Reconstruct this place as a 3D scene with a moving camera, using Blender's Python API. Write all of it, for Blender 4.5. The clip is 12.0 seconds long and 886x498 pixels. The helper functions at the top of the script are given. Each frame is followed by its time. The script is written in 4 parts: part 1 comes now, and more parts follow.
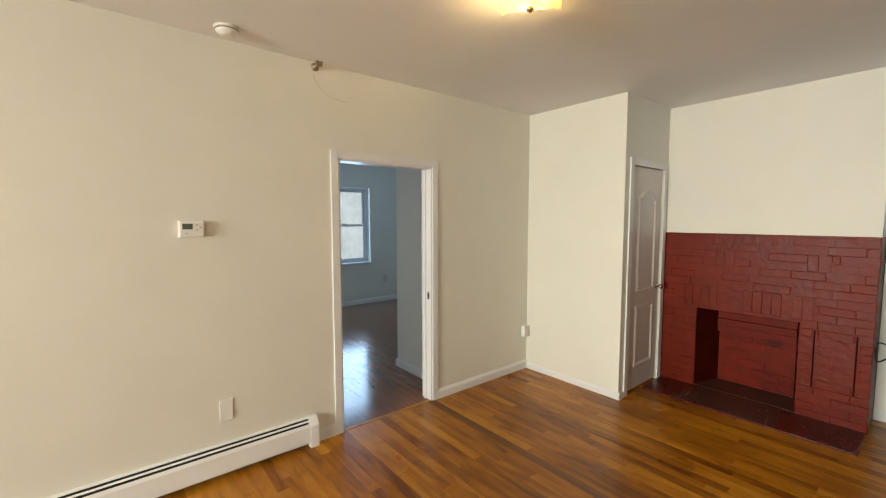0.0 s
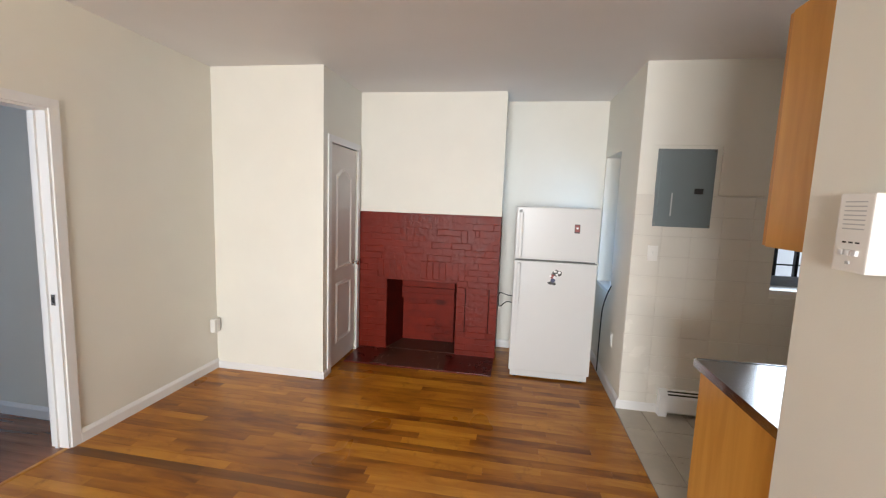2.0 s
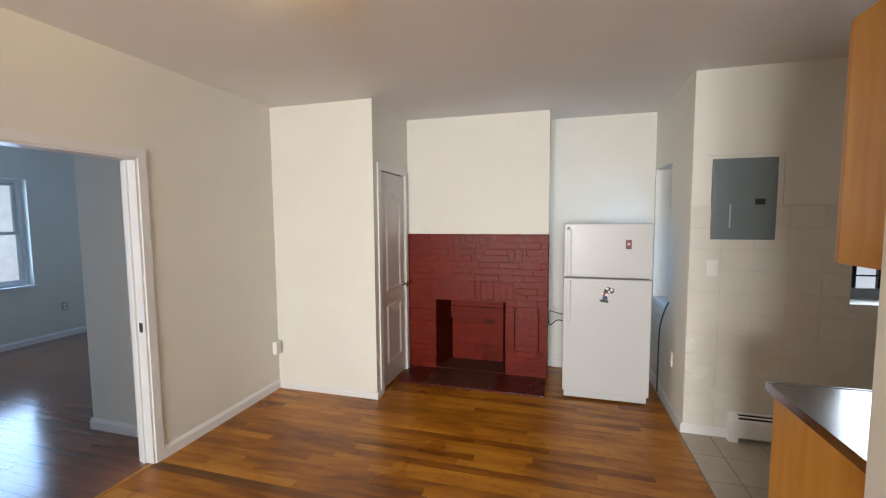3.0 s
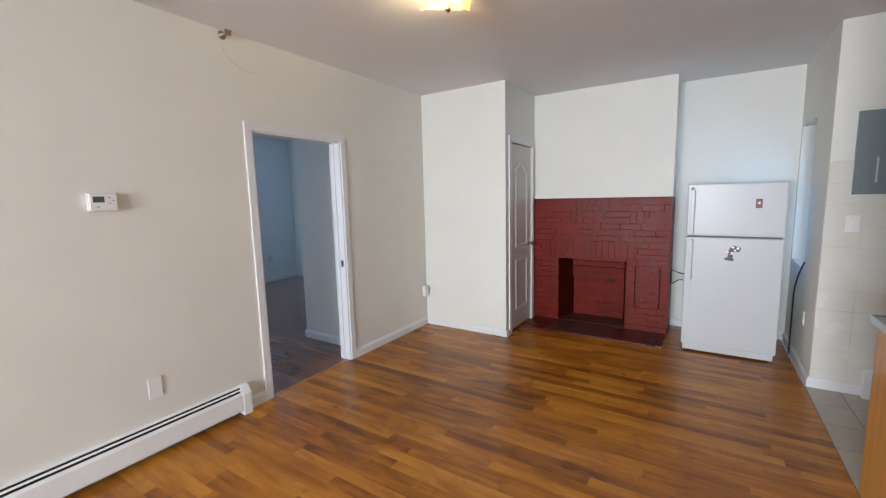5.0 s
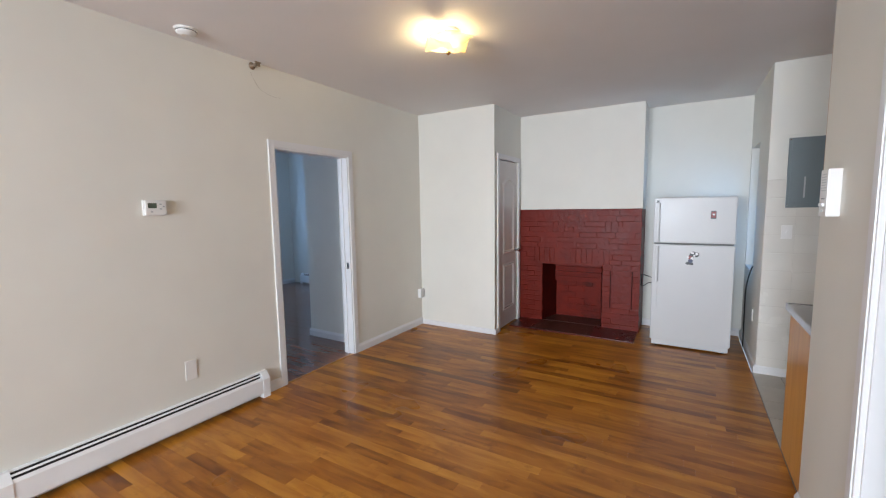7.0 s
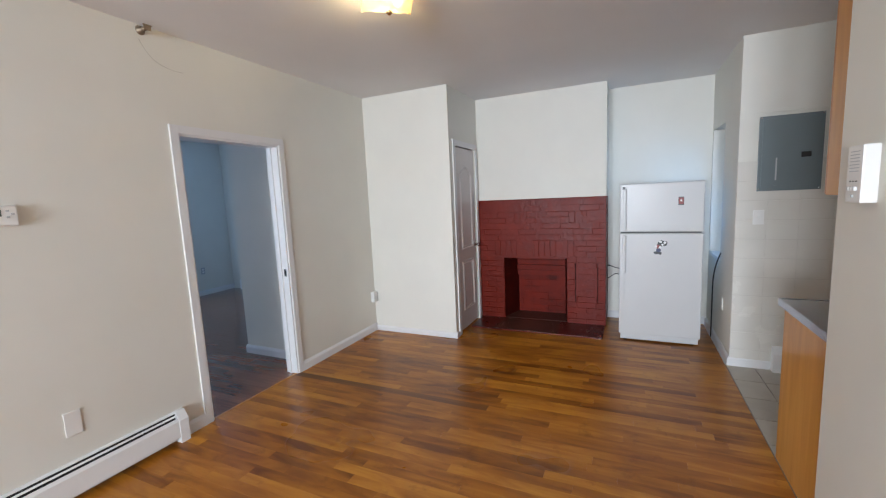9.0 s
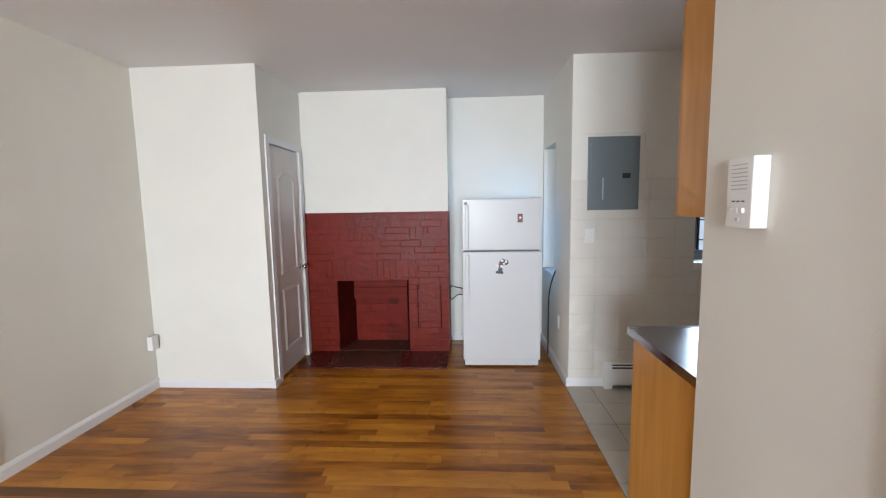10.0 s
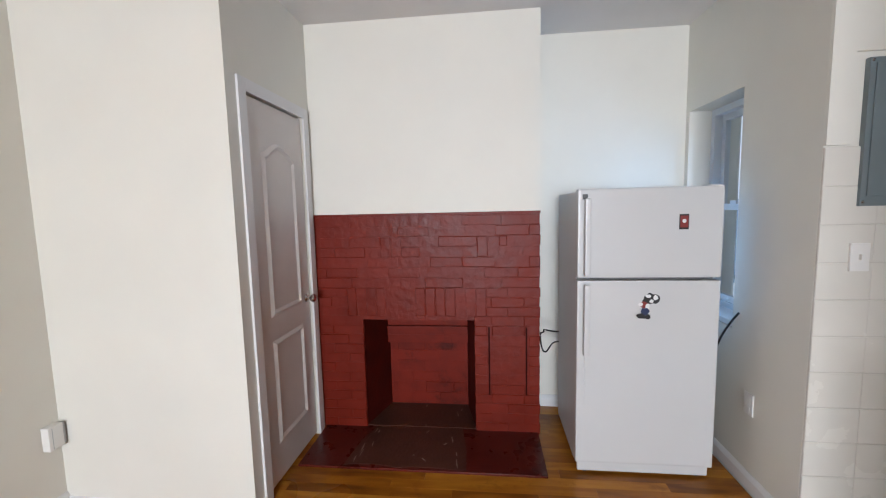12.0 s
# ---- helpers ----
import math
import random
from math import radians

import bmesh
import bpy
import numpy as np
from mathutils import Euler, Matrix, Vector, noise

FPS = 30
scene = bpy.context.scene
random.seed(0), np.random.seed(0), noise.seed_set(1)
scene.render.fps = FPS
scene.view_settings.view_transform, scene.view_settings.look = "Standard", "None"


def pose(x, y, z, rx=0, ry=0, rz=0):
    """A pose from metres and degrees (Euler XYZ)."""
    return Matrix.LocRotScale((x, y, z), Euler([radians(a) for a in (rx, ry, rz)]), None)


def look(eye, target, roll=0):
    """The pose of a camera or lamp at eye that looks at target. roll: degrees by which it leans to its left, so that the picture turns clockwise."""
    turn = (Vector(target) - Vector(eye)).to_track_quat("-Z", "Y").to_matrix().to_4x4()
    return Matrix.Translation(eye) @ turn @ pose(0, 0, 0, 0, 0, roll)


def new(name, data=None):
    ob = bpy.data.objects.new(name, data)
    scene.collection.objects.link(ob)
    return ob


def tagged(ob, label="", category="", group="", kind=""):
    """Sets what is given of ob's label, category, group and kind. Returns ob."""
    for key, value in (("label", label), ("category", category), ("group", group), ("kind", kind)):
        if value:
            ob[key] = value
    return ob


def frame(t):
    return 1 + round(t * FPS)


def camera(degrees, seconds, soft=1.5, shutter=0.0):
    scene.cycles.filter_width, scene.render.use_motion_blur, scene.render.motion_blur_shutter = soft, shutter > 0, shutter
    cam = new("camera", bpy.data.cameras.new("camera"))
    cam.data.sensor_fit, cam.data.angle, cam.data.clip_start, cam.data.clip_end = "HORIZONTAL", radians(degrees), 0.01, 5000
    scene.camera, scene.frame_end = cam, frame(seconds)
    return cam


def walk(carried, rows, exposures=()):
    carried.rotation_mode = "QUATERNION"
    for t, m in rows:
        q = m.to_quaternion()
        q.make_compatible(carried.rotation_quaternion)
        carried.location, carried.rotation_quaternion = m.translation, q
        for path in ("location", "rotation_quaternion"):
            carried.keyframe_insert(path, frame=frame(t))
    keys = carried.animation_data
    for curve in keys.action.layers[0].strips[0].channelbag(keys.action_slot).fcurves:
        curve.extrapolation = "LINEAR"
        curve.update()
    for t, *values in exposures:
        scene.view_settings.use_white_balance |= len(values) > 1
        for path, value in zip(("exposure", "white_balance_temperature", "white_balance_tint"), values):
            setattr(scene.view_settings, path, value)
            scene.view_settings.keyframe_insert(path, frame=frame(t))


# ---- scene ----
cam = camera(94.7, 12.0, 1.2)
PATH = [
    (0, (0.317, 0.625, 1.601), (1.579, 2.169, 1.453), -0.0),
    (0.3, (0.389, 0.702, 1.61), (2.025, 1.845, 1.484), -0.7),
    (0.5, (0.455, 0.769, 1.607), (2.199, 1.733, 1.442), -3.9),
    (1, (0.505, 0.891, 1.641), (2.455, 1.268, 1.406), -4.2),
    (1.5, (0.511, 0.864, 1.629), (2.483, 1.124, 1.419), -0.7),
    (2, (0.506, 0.785, 1.59), (2.465, 1.113, 1.362), 2.1),
    (2.5, (0.489, 0.78, 1.623), (2.434, 1.189, 1.402), 1.0),
    (3, (0.451, 0.803, 1.64), (2.37, 1.345, 1.486), -0.4),
    (3.5, (0.367, 0.87, 1.634), (2.162, 1.737, 1.471), -2.2),
    (3.7, (0.322, 0.872, 1.625), (2.084, 1.802, 1.455), -2.1),
    (5.3, (-0.279, 0.544, 1.517), (1.358, 1.661, 1.248), -0.5),
    (5.5, (-0.307, 0.508, 1.513), (1.301, 1.669, 1.253), 0.1),
    (6, (-0.437, 0.49, 1.511), (1.135, 1.704, 1.276), -0.3),
    (6.5, (-0.557, 0.47, 1.514), (1.144, 1.487, 1.249), -1.4),
    (7, (-0.624, 0.445, 1.518), (1.082, 1.468, 1.314), -0.9),
    (7.2, (-0.634, 0.454, 1.516), (1.005, 1.588, 1.34), -1.2),
    (8.8, (-0.345, 0.644, 1.525), (1.285, 1.776, 1.273), -1.5),
    (9, (-0.205, 0.654, 1.539), (1.595, 1.487, 1.285), -2.6),
    (9.5, (0.132, 0.661, 1.505), (2.099, 0.914, 1.252), -1.9),
    (10, (0.479, 0.719, 1.533), (2.464, 0.83, 1.317), -1.0),
    (10.5, (0.881, 0.779, 1.508), (2.87, 0.881, 1.323), -2.6),
    (11, (1.29, 0.891, 1.539), (3.27, 1.107, 1.36), -1.0),
    (11.5, (1.676, 1.07, 1.519), (3.645, 1.322, 1.27), 0.1),
    (12, (1.996, 1.219, 1.503), (3.974, 1.438, 1.298), -1.3),
]
EXPOSURES = [(0, -0.25, 6600, 1), (0.5, -0.3, 6700, 3), (1.5, 0.0, 6000, 7), (2, 0.0, 5900, 8), (2.5, -0.05, 6300, 8), (3.5, -0.28, 5600, 8), (6, -0.25, 5300, 8), (7, -0.33, 5300, 8), (9, -0.3, 5250, 7), (10.5, 0.0, 5400, 8), (12, -0.1, 5450, 9)]
walk(cam, [(t, look(eye, target, roll)) for t, eye, target, roll in PATH], EXPOSURES)

# ---- world, sun, large lights ----
world = bpy.data.worlds.new("sky_world")
scene.world = world
world.use_nodes = True
wn = world.node_tree
sky = wn.nodes.new("ShaderNodeTexSky")
sky.sky_type, sky.sun_disc, sky.sun_elevation, sky.sun_rotation = "NISHITA", False, radians(60), radians(130)
wn.links.new(sky.outputs[0], wn.nodes["Background"].inputs[0])
wn.nodes["Background"].inputs[1].default_value = 0.15


def lamp(name, kind, m, power, colour, size=None):
    d = bpy.data.lights.new(name, kind)
    d.energy, d.color = power, colour
    if kind == "AREA":
        d.shape, d.size, d.size_y = "RECTANGLE", size[0], size[1]
    elif kind == "SUN":
        d.angle = radians(size)
    else:
        d.shadow_soft_size = size
    ob = new(name, d)
    ob.matrix_world = m
    return ob


lamp("sun", "SUN", look((0, 0, 20), (6, 5, 6)), 5.0, (1, 0.95, 0.88), 0.5)
for wy in (0.70, 2.05):
    west = lamp("window_light_west", "AREA", look((-5.40, wy, 1.55), (-2.0, wy - 0.05, 1.16)), 92, (1.0, 0.942, 0.868), (1.10, 1.30))
    west.data.spread = radians(96)
lamp("window_light_bedroom", "AREA", look((3.675, 7.56, 1.475), (3.675, 6.5, 1.475)), 25, (0.42, 0.64, 1.0), (0.80, 1.25))
lamp("window_light_kitchen", "AREA", look((4.03, -1.395, 1.50), (3.0, -1.395, 1.50)), 5.5, (0.86, 0.93, 1.0), (0.45, 0.85)).data.spread = radians(130)
lamp("window_light_alcove", "AREA", look((4.657, -0.240, 1.40), (4.657, 0.7, 1.40)), 3.4, (0.40, 0.66, 1.0), (0.45, 1.05)).data.spread = radians(110)
# added lamp at an invented, unseen west window, to brighten the bedroom
lamp("added_light_bedroom_west", "AREA", look((-0.40, 5.8, 1.5), (3, 7.0, 1.2)), 22, (0.62, 0.78, 1.0), (0.85, 1.3))
# added fill lamp for the side room, which has no window
lamp("fill_light_bath", "AREA", look((0.3, -1.95, 1.7), (0.9, -0.8, 0.8)), 1.5, (0.86, 0.93, 1.0), (0.4, 0.5))
lamp("bulb", "POINT", pose(1.81, 1.885, 2.60), 18, (1.0, 0.66, 0.28), 0.03)

# ---- materials ----


def material(name, colour, rough=0.5, metal=0.0, var=0.06, scale=6.0, bump=0.0, bump_scale=120.0, second=0.0, coat=0.0, random_amount=0.0, spec=0.5, stain=None, stain_scale=1.2, stain_low=0.55, emit=None):
    """Principled material: two scales of colour variation, fine relief, optional stains and per-piece variation."""
    m = bpy.data.materials.new(name)
    m.use_nodes = True
    t = m.node_tree
    N, L = t.nodes, t.links
    p = N["Principled BSDF"]
    p.inputs["Roughness"].default_value, p.inputs["Metallic"].default_value = rough, metal
    p.inputs["Coat Weight"].default_value, p.inputs["Specular IOR Level"].default_value = coat, spec
    p.inputs["Coat Roughness"].default_value = 0.12
    geo = N.new("ShaderNodeNewGeometry")
    n1 = N.new("ShaderNodeTexNoise")
    n1.inputs["Scale"].default_value, n1.inputs["Detail"].default_value = scale, 6
    n2 = N.new("ShaderNodeTexNoise")
    n2.inputs["Scale"].default_value, n2.inputs["Detail"].default_value = scale * 0.17, 3
    for n in (n1, n2):
        L.new(geo.outputs["Position"], n.inputs["Vector"])
    add = N.new("ShaderNodeMath")
    add.operation = "ADD"
    L.new(n1.outputs["Fac"], add.inputs[0]), L.new(n2.outputs["Fac"], add.inputs[1])
    last = add.outputs[0]
    low, high = 0.7, 1.3
    if random_amount:
        info = N.new("ShaderNodeObjectInfo")
        mul = N.new("ShaderNodeMath")
        mul.operation, mul.inputs[1].default_value, mul.inputs[2].default_value = "MULTIPLY_ADD", random_amount, -random_amount / 2
        L.new(info.outputs["Random"], mul.inputs[0])
        add2 = N.new("ShaderNodeMath")
        add2.operation = "ADD"
        L.new(last, add2.inputs[0]), L.new(mul.outputs[0], add2.inputs[1])
        last = add2.outputs[0]
    mp = N.new("ShaderNodeMapRange")
    mp.inputs["From Min"].default_value, mp.inputs["From Max"].default_value = low, high
    L.new(last, mp.inputs["Value"])
    mix = N.new("ShaderNodeMix")
    mix.data_type = "RGBA"
    mix.inputs["A"].default_value = (*[c * (1 - var) for c in colour], 1)
    mix.inputs["B"].default_value = (*[min(c * (1 + var), 1) for c in colour], 1)
    L.new(mp.outputs[0], mix.inputs["Factor"])
    out = mix.outputs["Result"]
    if stain:
        n3 = N.new("ShaderNodeTexNoise")
        n3.inputs["Scale"].default_value, n3.inputs["Detail"].default_value, n3.inputs["Roughness"].default_value = stain_scale, 8, 0.65
        L.new(geo.outputs["Position"], n3.inputs["Vector"])
        r3 = N.new("ShaderNodeMapRange")
        r3.inputs["From Min"].default_value, r3.inputs["From Max"].default_value = stain_low, stain_low + 0.2
        L.new(n3.outputs["Fac"], r3.inputs["Value"])
        mix3 = N.new("ShaderNodeMix")
        mix3.data_type = "RGBA"
        mix3.inputs["B"].default_value = (*stain, 1)
        L.new(r3.outputs[0], mix3.inputs["Factor"]), L.new(out, mix3.inputs["A"])
        out = mix3.outputs["Result"]
    L.new(out, p.inputs["Base Color"])
    rr = N.new("ShaderNodeMapRange")
    rr.inputs["From Min"].default_value, rr.inputs["From Max"].default_value = 0.6, 1.4
    rr.inputs["To Min"].default_value, rr.inputs["To Max"].default_value = max(rough - 0.08, 0.02), min(rough + 0.08, 1)
    L.new(add.outputs[0], rr.inputs["Value"]), L.new(rr.outputs[0], p.inputs["Roughness"])
    if bump:
        nb = N.new("ShaderNodeTexNoise")
        nb.inputs["Scale"].default_value, nb.inputs["Detail"].default_value = bump_scale, 4
        L.new(geo.outputs["Position"], nb.inputs["Vector"])
        b = N.new("ShaderNodeBump")
        b.inputs["Strength"].default_value, b.inputs["Distance"].default_value = bump, 0.004
        L.new(nb.outputs["Fac"], b.inputs["Height"]), L.new(b.outputs[0], p.inputs["Normal"])
    if emit:
        p.inputs["Emission Color"].default_value, p.inputs["Emission Strength"].default_value = (*emit[0], 1), emit[1]
    return m


def wood(name, dark, mid, light, grain=(34, 1.5, 34), rough=0.3, per="object", coat=0.3, spread=1.0, wear=0.0):
    """Varnished wood: grain stretched along one axis, a tone for every board."""
    m = bpy.data.materials.new(name)
    m.use_nodes = True
    t = m.node_tree
    N, L = t.nodes, t.links
    p = N["Principled BSDF"]
    p.inputs["Coat Weight"].default_value, p.inputs["Coat Roughness"].default_value = coat, 0.14
    p.inputs["Specular IOR Level"].default_value = 0.32
    geo = N.new("ShaderNodeNewGeometry")
    rnd = geo.outputs["Random Per Island"] if per == "island" else N.new("ShaderNodeObjectInfo").outputs["Random"]
    sc = N.new("ShaderNodeVectorMath")
    sc.operation, sc.inputs[1].default_value = "MULTIPLY", grain
    L.new(geo.outputs["Position"], sc.inputs[0])
    off = N.new("ShaderNodeMath")
    off.operation, off.inputs[1].default_value = "MULTIPLY", 90
    L.new(rnd, off.inputs[0])
    ad = N.new("ShaderNodeVectorMath")
    L.new(sc.outputs[0], ad.inputs[0]), L.new(off.outputs[0], ad.inputs[1])
    n1 = N.new("ShaderNodeTexNoise")
    n1.inputs["Scale"].default_value, n1.inputs["Detail"].default_value, n1.inputs["Distortion"].default_value = 1.0, 7, 0.6
    L.new(ad.outputs[0], n1.inputs["Vector"])
    n2 = N.new("ShaderNodeTexNoise")
    n2.inputs["Scale"].default_value, n2.inputs["Detail"].default_value = 1.4, 2
    L.new(geo.outputs["Position"], n2.inputs["Vector"])
    a = N.new("ShaderNodeMath")
    a.operation, a.inputs[1].default_value = "MULTIPLY_ADD", 0.5 * spread
    L.new(rnd, a.inputs[0]), L.new(n1.outputs["Fac"], a.inputs[2])
    b = N.new("ShaderNodeMath")
    b.operation, b.inputs[1].default_value = "MULTIPLY_ADD", 0.45
    L.new(n2.outputs["Fac"], b.inputs[0]), L.new(a.outputs[0], b.inputs[2])
    r = N.new("ShaderNodeValToRGB")
    e = r.color_ramp.elements
    mr = N.new("ShaderNodeMapRange")
    mr.inputs["From Min"].default_value, mr.inputs["From Max"].default_value = 0.48, 0.98 + 0.5 * spread
    L.new(b.outputs[0], mr.inputs["Value"]), L.new(mr.outputs[0], r.inputs[0])
    e[0].position, e[0].color = 0.1, (*dark, 1)
    e[1].position, e[1].color = 0.9, (*light, 1)
    k = e.new(0.5)
    k.color = (*mid, 1)
    L.new(r.outputs[0], p.inputs["Base Color"])
    if wear:
        n3 = N.new("ShaderNodeTexNoise")
        n3.inputs["Scale"].default_value, n3.inputs["Detail"].default_value, n3.inputs["Roughness"].default_value = 7.0, 6, 0.7
        L.new(geo.outputs["Position"], n3.inputs["Vector"])
        r3 = N.new("ShaderNodeMapRange")
        r3.inputs["From Min"].default_value, r3.inputs["From Max"].default_value, r3.inputs["To Max"].default_value = 0.56, 0.74, wear
        L.new(n3.outputs["Fac"], r3.inputs["Value"])
        dim = N.new("ShaderNodeMix")
        dim.data_type = "RGBA"
        dim.inputs["B"].default_value = (*dark, 1)
        L.new(r3.outputs[0], dim.inputs["Factor"]), L.new(r.outputs[0], dim.inputs["A"])
        L.new(dim.outputs["Result"], p.inputs["Base Color"])
    rr = N.new("ShaderNodeMapRange")
    rr.inputs["From Min"].default_value, rr.inputs["From Max"].default_value = 0.0, 1.0
    rr.inputs["To Min"].default_value, rr.inputs["To Max"].default_value = rough - 0.06, rough + 0.12
    L.new(n2.outputs["Fac"], rr.inputs["Value"]), L.new(rr.outputs[0], p.inputs["Roughness"])
    bp = N.new("ShaderNodeBump")
    bp.inputs["Strength"].default_value, bp.inputs["Distance"].default_value = 0.12, 0.002
    L.new(n1.outputs["Fac"], bp.inputs["Height"]), L.new(bp.outputs[0], p.inputs["Normal"])
    return m


PAINT = material("wall_paint", (0.735, 0.722, 0.655), 0.55, var=0.03, scale=3, bump=0.12, bump_scale=160)
CEIL = material("ceiling_paint", (0.78, 0.765, 0.755), 0.7, var=0.03, scale=2, bump=0.2, bump_scale=90)
TRIM = material("trim_paint", (0.74, 0.74, 0.74), 0.35, var=0.012, scale=9)
DOORPAINT = material("door_paint", (0.66, 0.62, 0.59), 0.35, var=0.03, scale=9, bump=0.05, bump_scale=200)
METALWHITE = material("heater_enamel", (0.84, 0.85, 0.85), 0.35, var=0.04, scale=5)
# near-black that paints in the shade inside slots and holes
SLOT = material("slot_shade", (0.02, 0.02, 0.02), 0.6)
PLASTIC = material("white_plastic", (0.78, 0.77, 0.74), 0.35, var=0.02)
PLASTICGREY = material("grey_plastic", (0.45, 0.46, 0.47), 0.4, var=0.03)
LCD = material("lcd", (0.10, 0.12, 0.09), 0.15)
BRASS = material("brass", (0.55, 0.38, 0.18), 0.25, 1.0, var=0.1, scale=40)
DULLBRASS = material("dull_brass", (0.30, 0.24, 0.17), 0.45, 0.7, var=0.1, scale=40)
CHROME = material("chrome", (0.65, 0.65, 0.66), 0.15, 1.0)
STEEL = material("brushed_steel", (0.50, 0.50, 0.52), 0.22, 1.0, var=0.08, scale=30)
BRICK = material("red_painted_brick", (0.138, 0.0124, 0.0046), 0.40, var=0.16, scale=9, bump=1.0, bump_scale=20, spec=0.19, random_amount=0.16, stain=(0.22, 0.05, 0.035), stain_scale=30, stain_low=0.665)
BRICKDEEP = material("firebox_red_paint", (0.122, 0.0098, 0.0034), 0.5, var=0.3, scale=8, bump=0.6, bump_scale=24, spec=0.15, random_amount=0.3, stain=(0.030, 0.004, 0.002), stain_scale=5, stain_low=0.56)
# firebox red darkened to put the cheeks' shade into the colour
CHEEKSHADE = material("shaded_red_paint", (0.060, 0.0048, 0.0024), 0.6, var=0.4, scale=6, bump=0.5, bump_scale=30, spec=0.15)
MORTAR = material("red_painted_mortar", (0.134, 0.0120, 0.0045), 0.40, var=0.16, scale=9, spec=0.19, bump=1.0, bump_scale=20)
# near-black for the shade in the fireplace's upright slots
GROOVE = material("groove_shade", (0.022, 0.004, 0.003), 0.8, spec=0.05)
HEARTH = material("hearth_paint", (0.080, 0.009, 0.005), 0.3, spec=0.3, var=0.25, scale=10, bump=0.3, bump_scale=40, stain=(0.11, 0.035, 0.028), stain_scale=14, stain_low=0.70)
SOOT = material("worn_hearth_stone", (0.068, 0.028, 0.018), 0.38, spec=0.35, var=0.3, scale=12, bump=0.5, bump_scale=50, stain=(0.20, 0.13, 0.10), stain_scale=22, stain_low=0.70)
SCRAPE = material("bare_scrape", (0.30, 0.23, 0.19), 0.7, var=0.2, scale=60)
FRIDGE = material("fridge_enamel", (0.57, 0.575, 0.575), 0.32, var=0.015, scale=4, bump=0.08, bump_scale=400)
FRIDGESIDE = material("fridge_side", (0.55, 0.56, 0.57), 0.4, var=0.02, bump=0.1, bump_scale=400)
GASKET = material("gasket", (0.16, 0.16, 0.16), 0.6)
PANELGREY = material("grey_panel_steel", (0.155, 0.19, 0.205), 0.4, var=0.04, scale=5)
BLACK = material("black_plastic", (0.015, 0.015, 0.016), 0.35)
TILE = material("wall_tile_glaze", (0.70, 0.68, 0.62), 0.22, var=0.04, scale=5, random_amount=0.1, bump=0.05, bump_scale=30)
GROUT = material("tile_grout", (0.58, 0.55, 0.50), 0.8, var=0.1, scale=30)
FTILE = material("floor_tile", (0.46, 0.42, 0.35), 0.35, var=0.10, scale=9, random_amount=0.3, bump=0.1, bump_scale=40)
FGROUT = material("floor_grout", (0.22, 0.20, 0.17), 0.9, var=0.15, scale=30)
CABWOOD = wood("cabinet_wood", (0.50, 0.235, 0.040), (0.59, 0.29, 0.055), (0.66, 0.34, 0.075), (18, 18, 1.8), 0.32, spread=0.3, coat=0.2)
CABEDGE = wood("cabinet_edge_wood", (0.38, 0.16, 0.028), (0.45, 0.20, 0.038), (0.50, 0.24, 0.05), (30, 30, 2.5), 0.35, spread=0.3, coat=0.2)
OAK = wood("oak_strip", (0.150, 0.046, 0.0028), (0.355, 0.130, 0.0070), (0.54, 0.245, 0.020), (14, 2.6, 14), rough=0.27, coat=0.05, spread=0.8, wear=0.65)
OAKFAR = wood("oak_strip_joined", (0.150, 0.046, 0.0028), (0.355, 0.130, 0.0070), (0.54, 0.245, 0.020), (14, 2.6, 14), rough=0.27, per="island", coat=0.05, spread=0.8, wear=0.65)
# bedroom copies of the oak, browned to put its cool light into the colour
OAKBED = wood("cool_lit_oak_strip", (0.10, 0.036, 0.016), (0.20, 0.076, 0.035), (0.30, 0.125, 0.062), rough=0.13, coat=0.6, spread=0.65)
OAKBEDFAR = wood("cool_lit_oak_strip_joined", (0.10, 0.036, 0.016), (0.20, 0.076, 0.035), (0.30, 0.125, 0.062), rough=0.13, per="island", coat=0.6, spread=0.65)
DARKOAK = wood("dark_oak_strip", (0.085, 0.027, 0.004), (0.14, 0.05, 0.007), (0.21, 0.08, 0.012), rough=0.27, coat=0.05, spread=0.65)
SUBFLOOR = material("subfloor", (0.03, 0.014, 0.006), 0.8)
COUNTER = material("steel_worktop", (0.42, 0.42, 0.43), 0.20, 0.9, var=0.02, scale=3)
RED = material("red_print", (0.22, 0.025, 0.02), 0.4)
DARKBLUE = material("dark_blue_print", (0.02, 0.03, 0.09), 0.4)
WHITEPRINT = material("white_print", (0.75, 0.75, 0.75), 0.4)
FACADE = material("pale_brick_facade", (0.76, 0.78, 0.80), 0.85, var=0.12, scale=3, bump=0.5, bump_scale=30)
FACADE2 = material("white_painted_masonry", (0.72, 0.73, 0.74), 0.85, var=0.10, scale=2, bump=0.5, bump_scale=20)
ALU = material("grey_aluminium", (0.26, 0.27, 0.29), 0.4, 0.3)
VINYL = material("vinyl_window", (0.68, 0.71, 0.74), 0.35, var=0.03)
IRON = material("black_iron", (0.012, 0.012, 0.014), 0.5)
STONE = material("ground_concrete", (0.28, 0.27, 0.25), 0.9, var=0.15, scale=2, bump=0.4)
BATHTILE = material("bath_wall_tile", (0.13, 0.11, 0.095), 0.3, var=0.15, scale=3)
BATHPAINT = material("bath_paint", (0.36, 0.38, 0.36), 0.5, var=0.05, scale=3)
CRACK = material("crack", (0.36, 0.33, 0.28), 0.8)


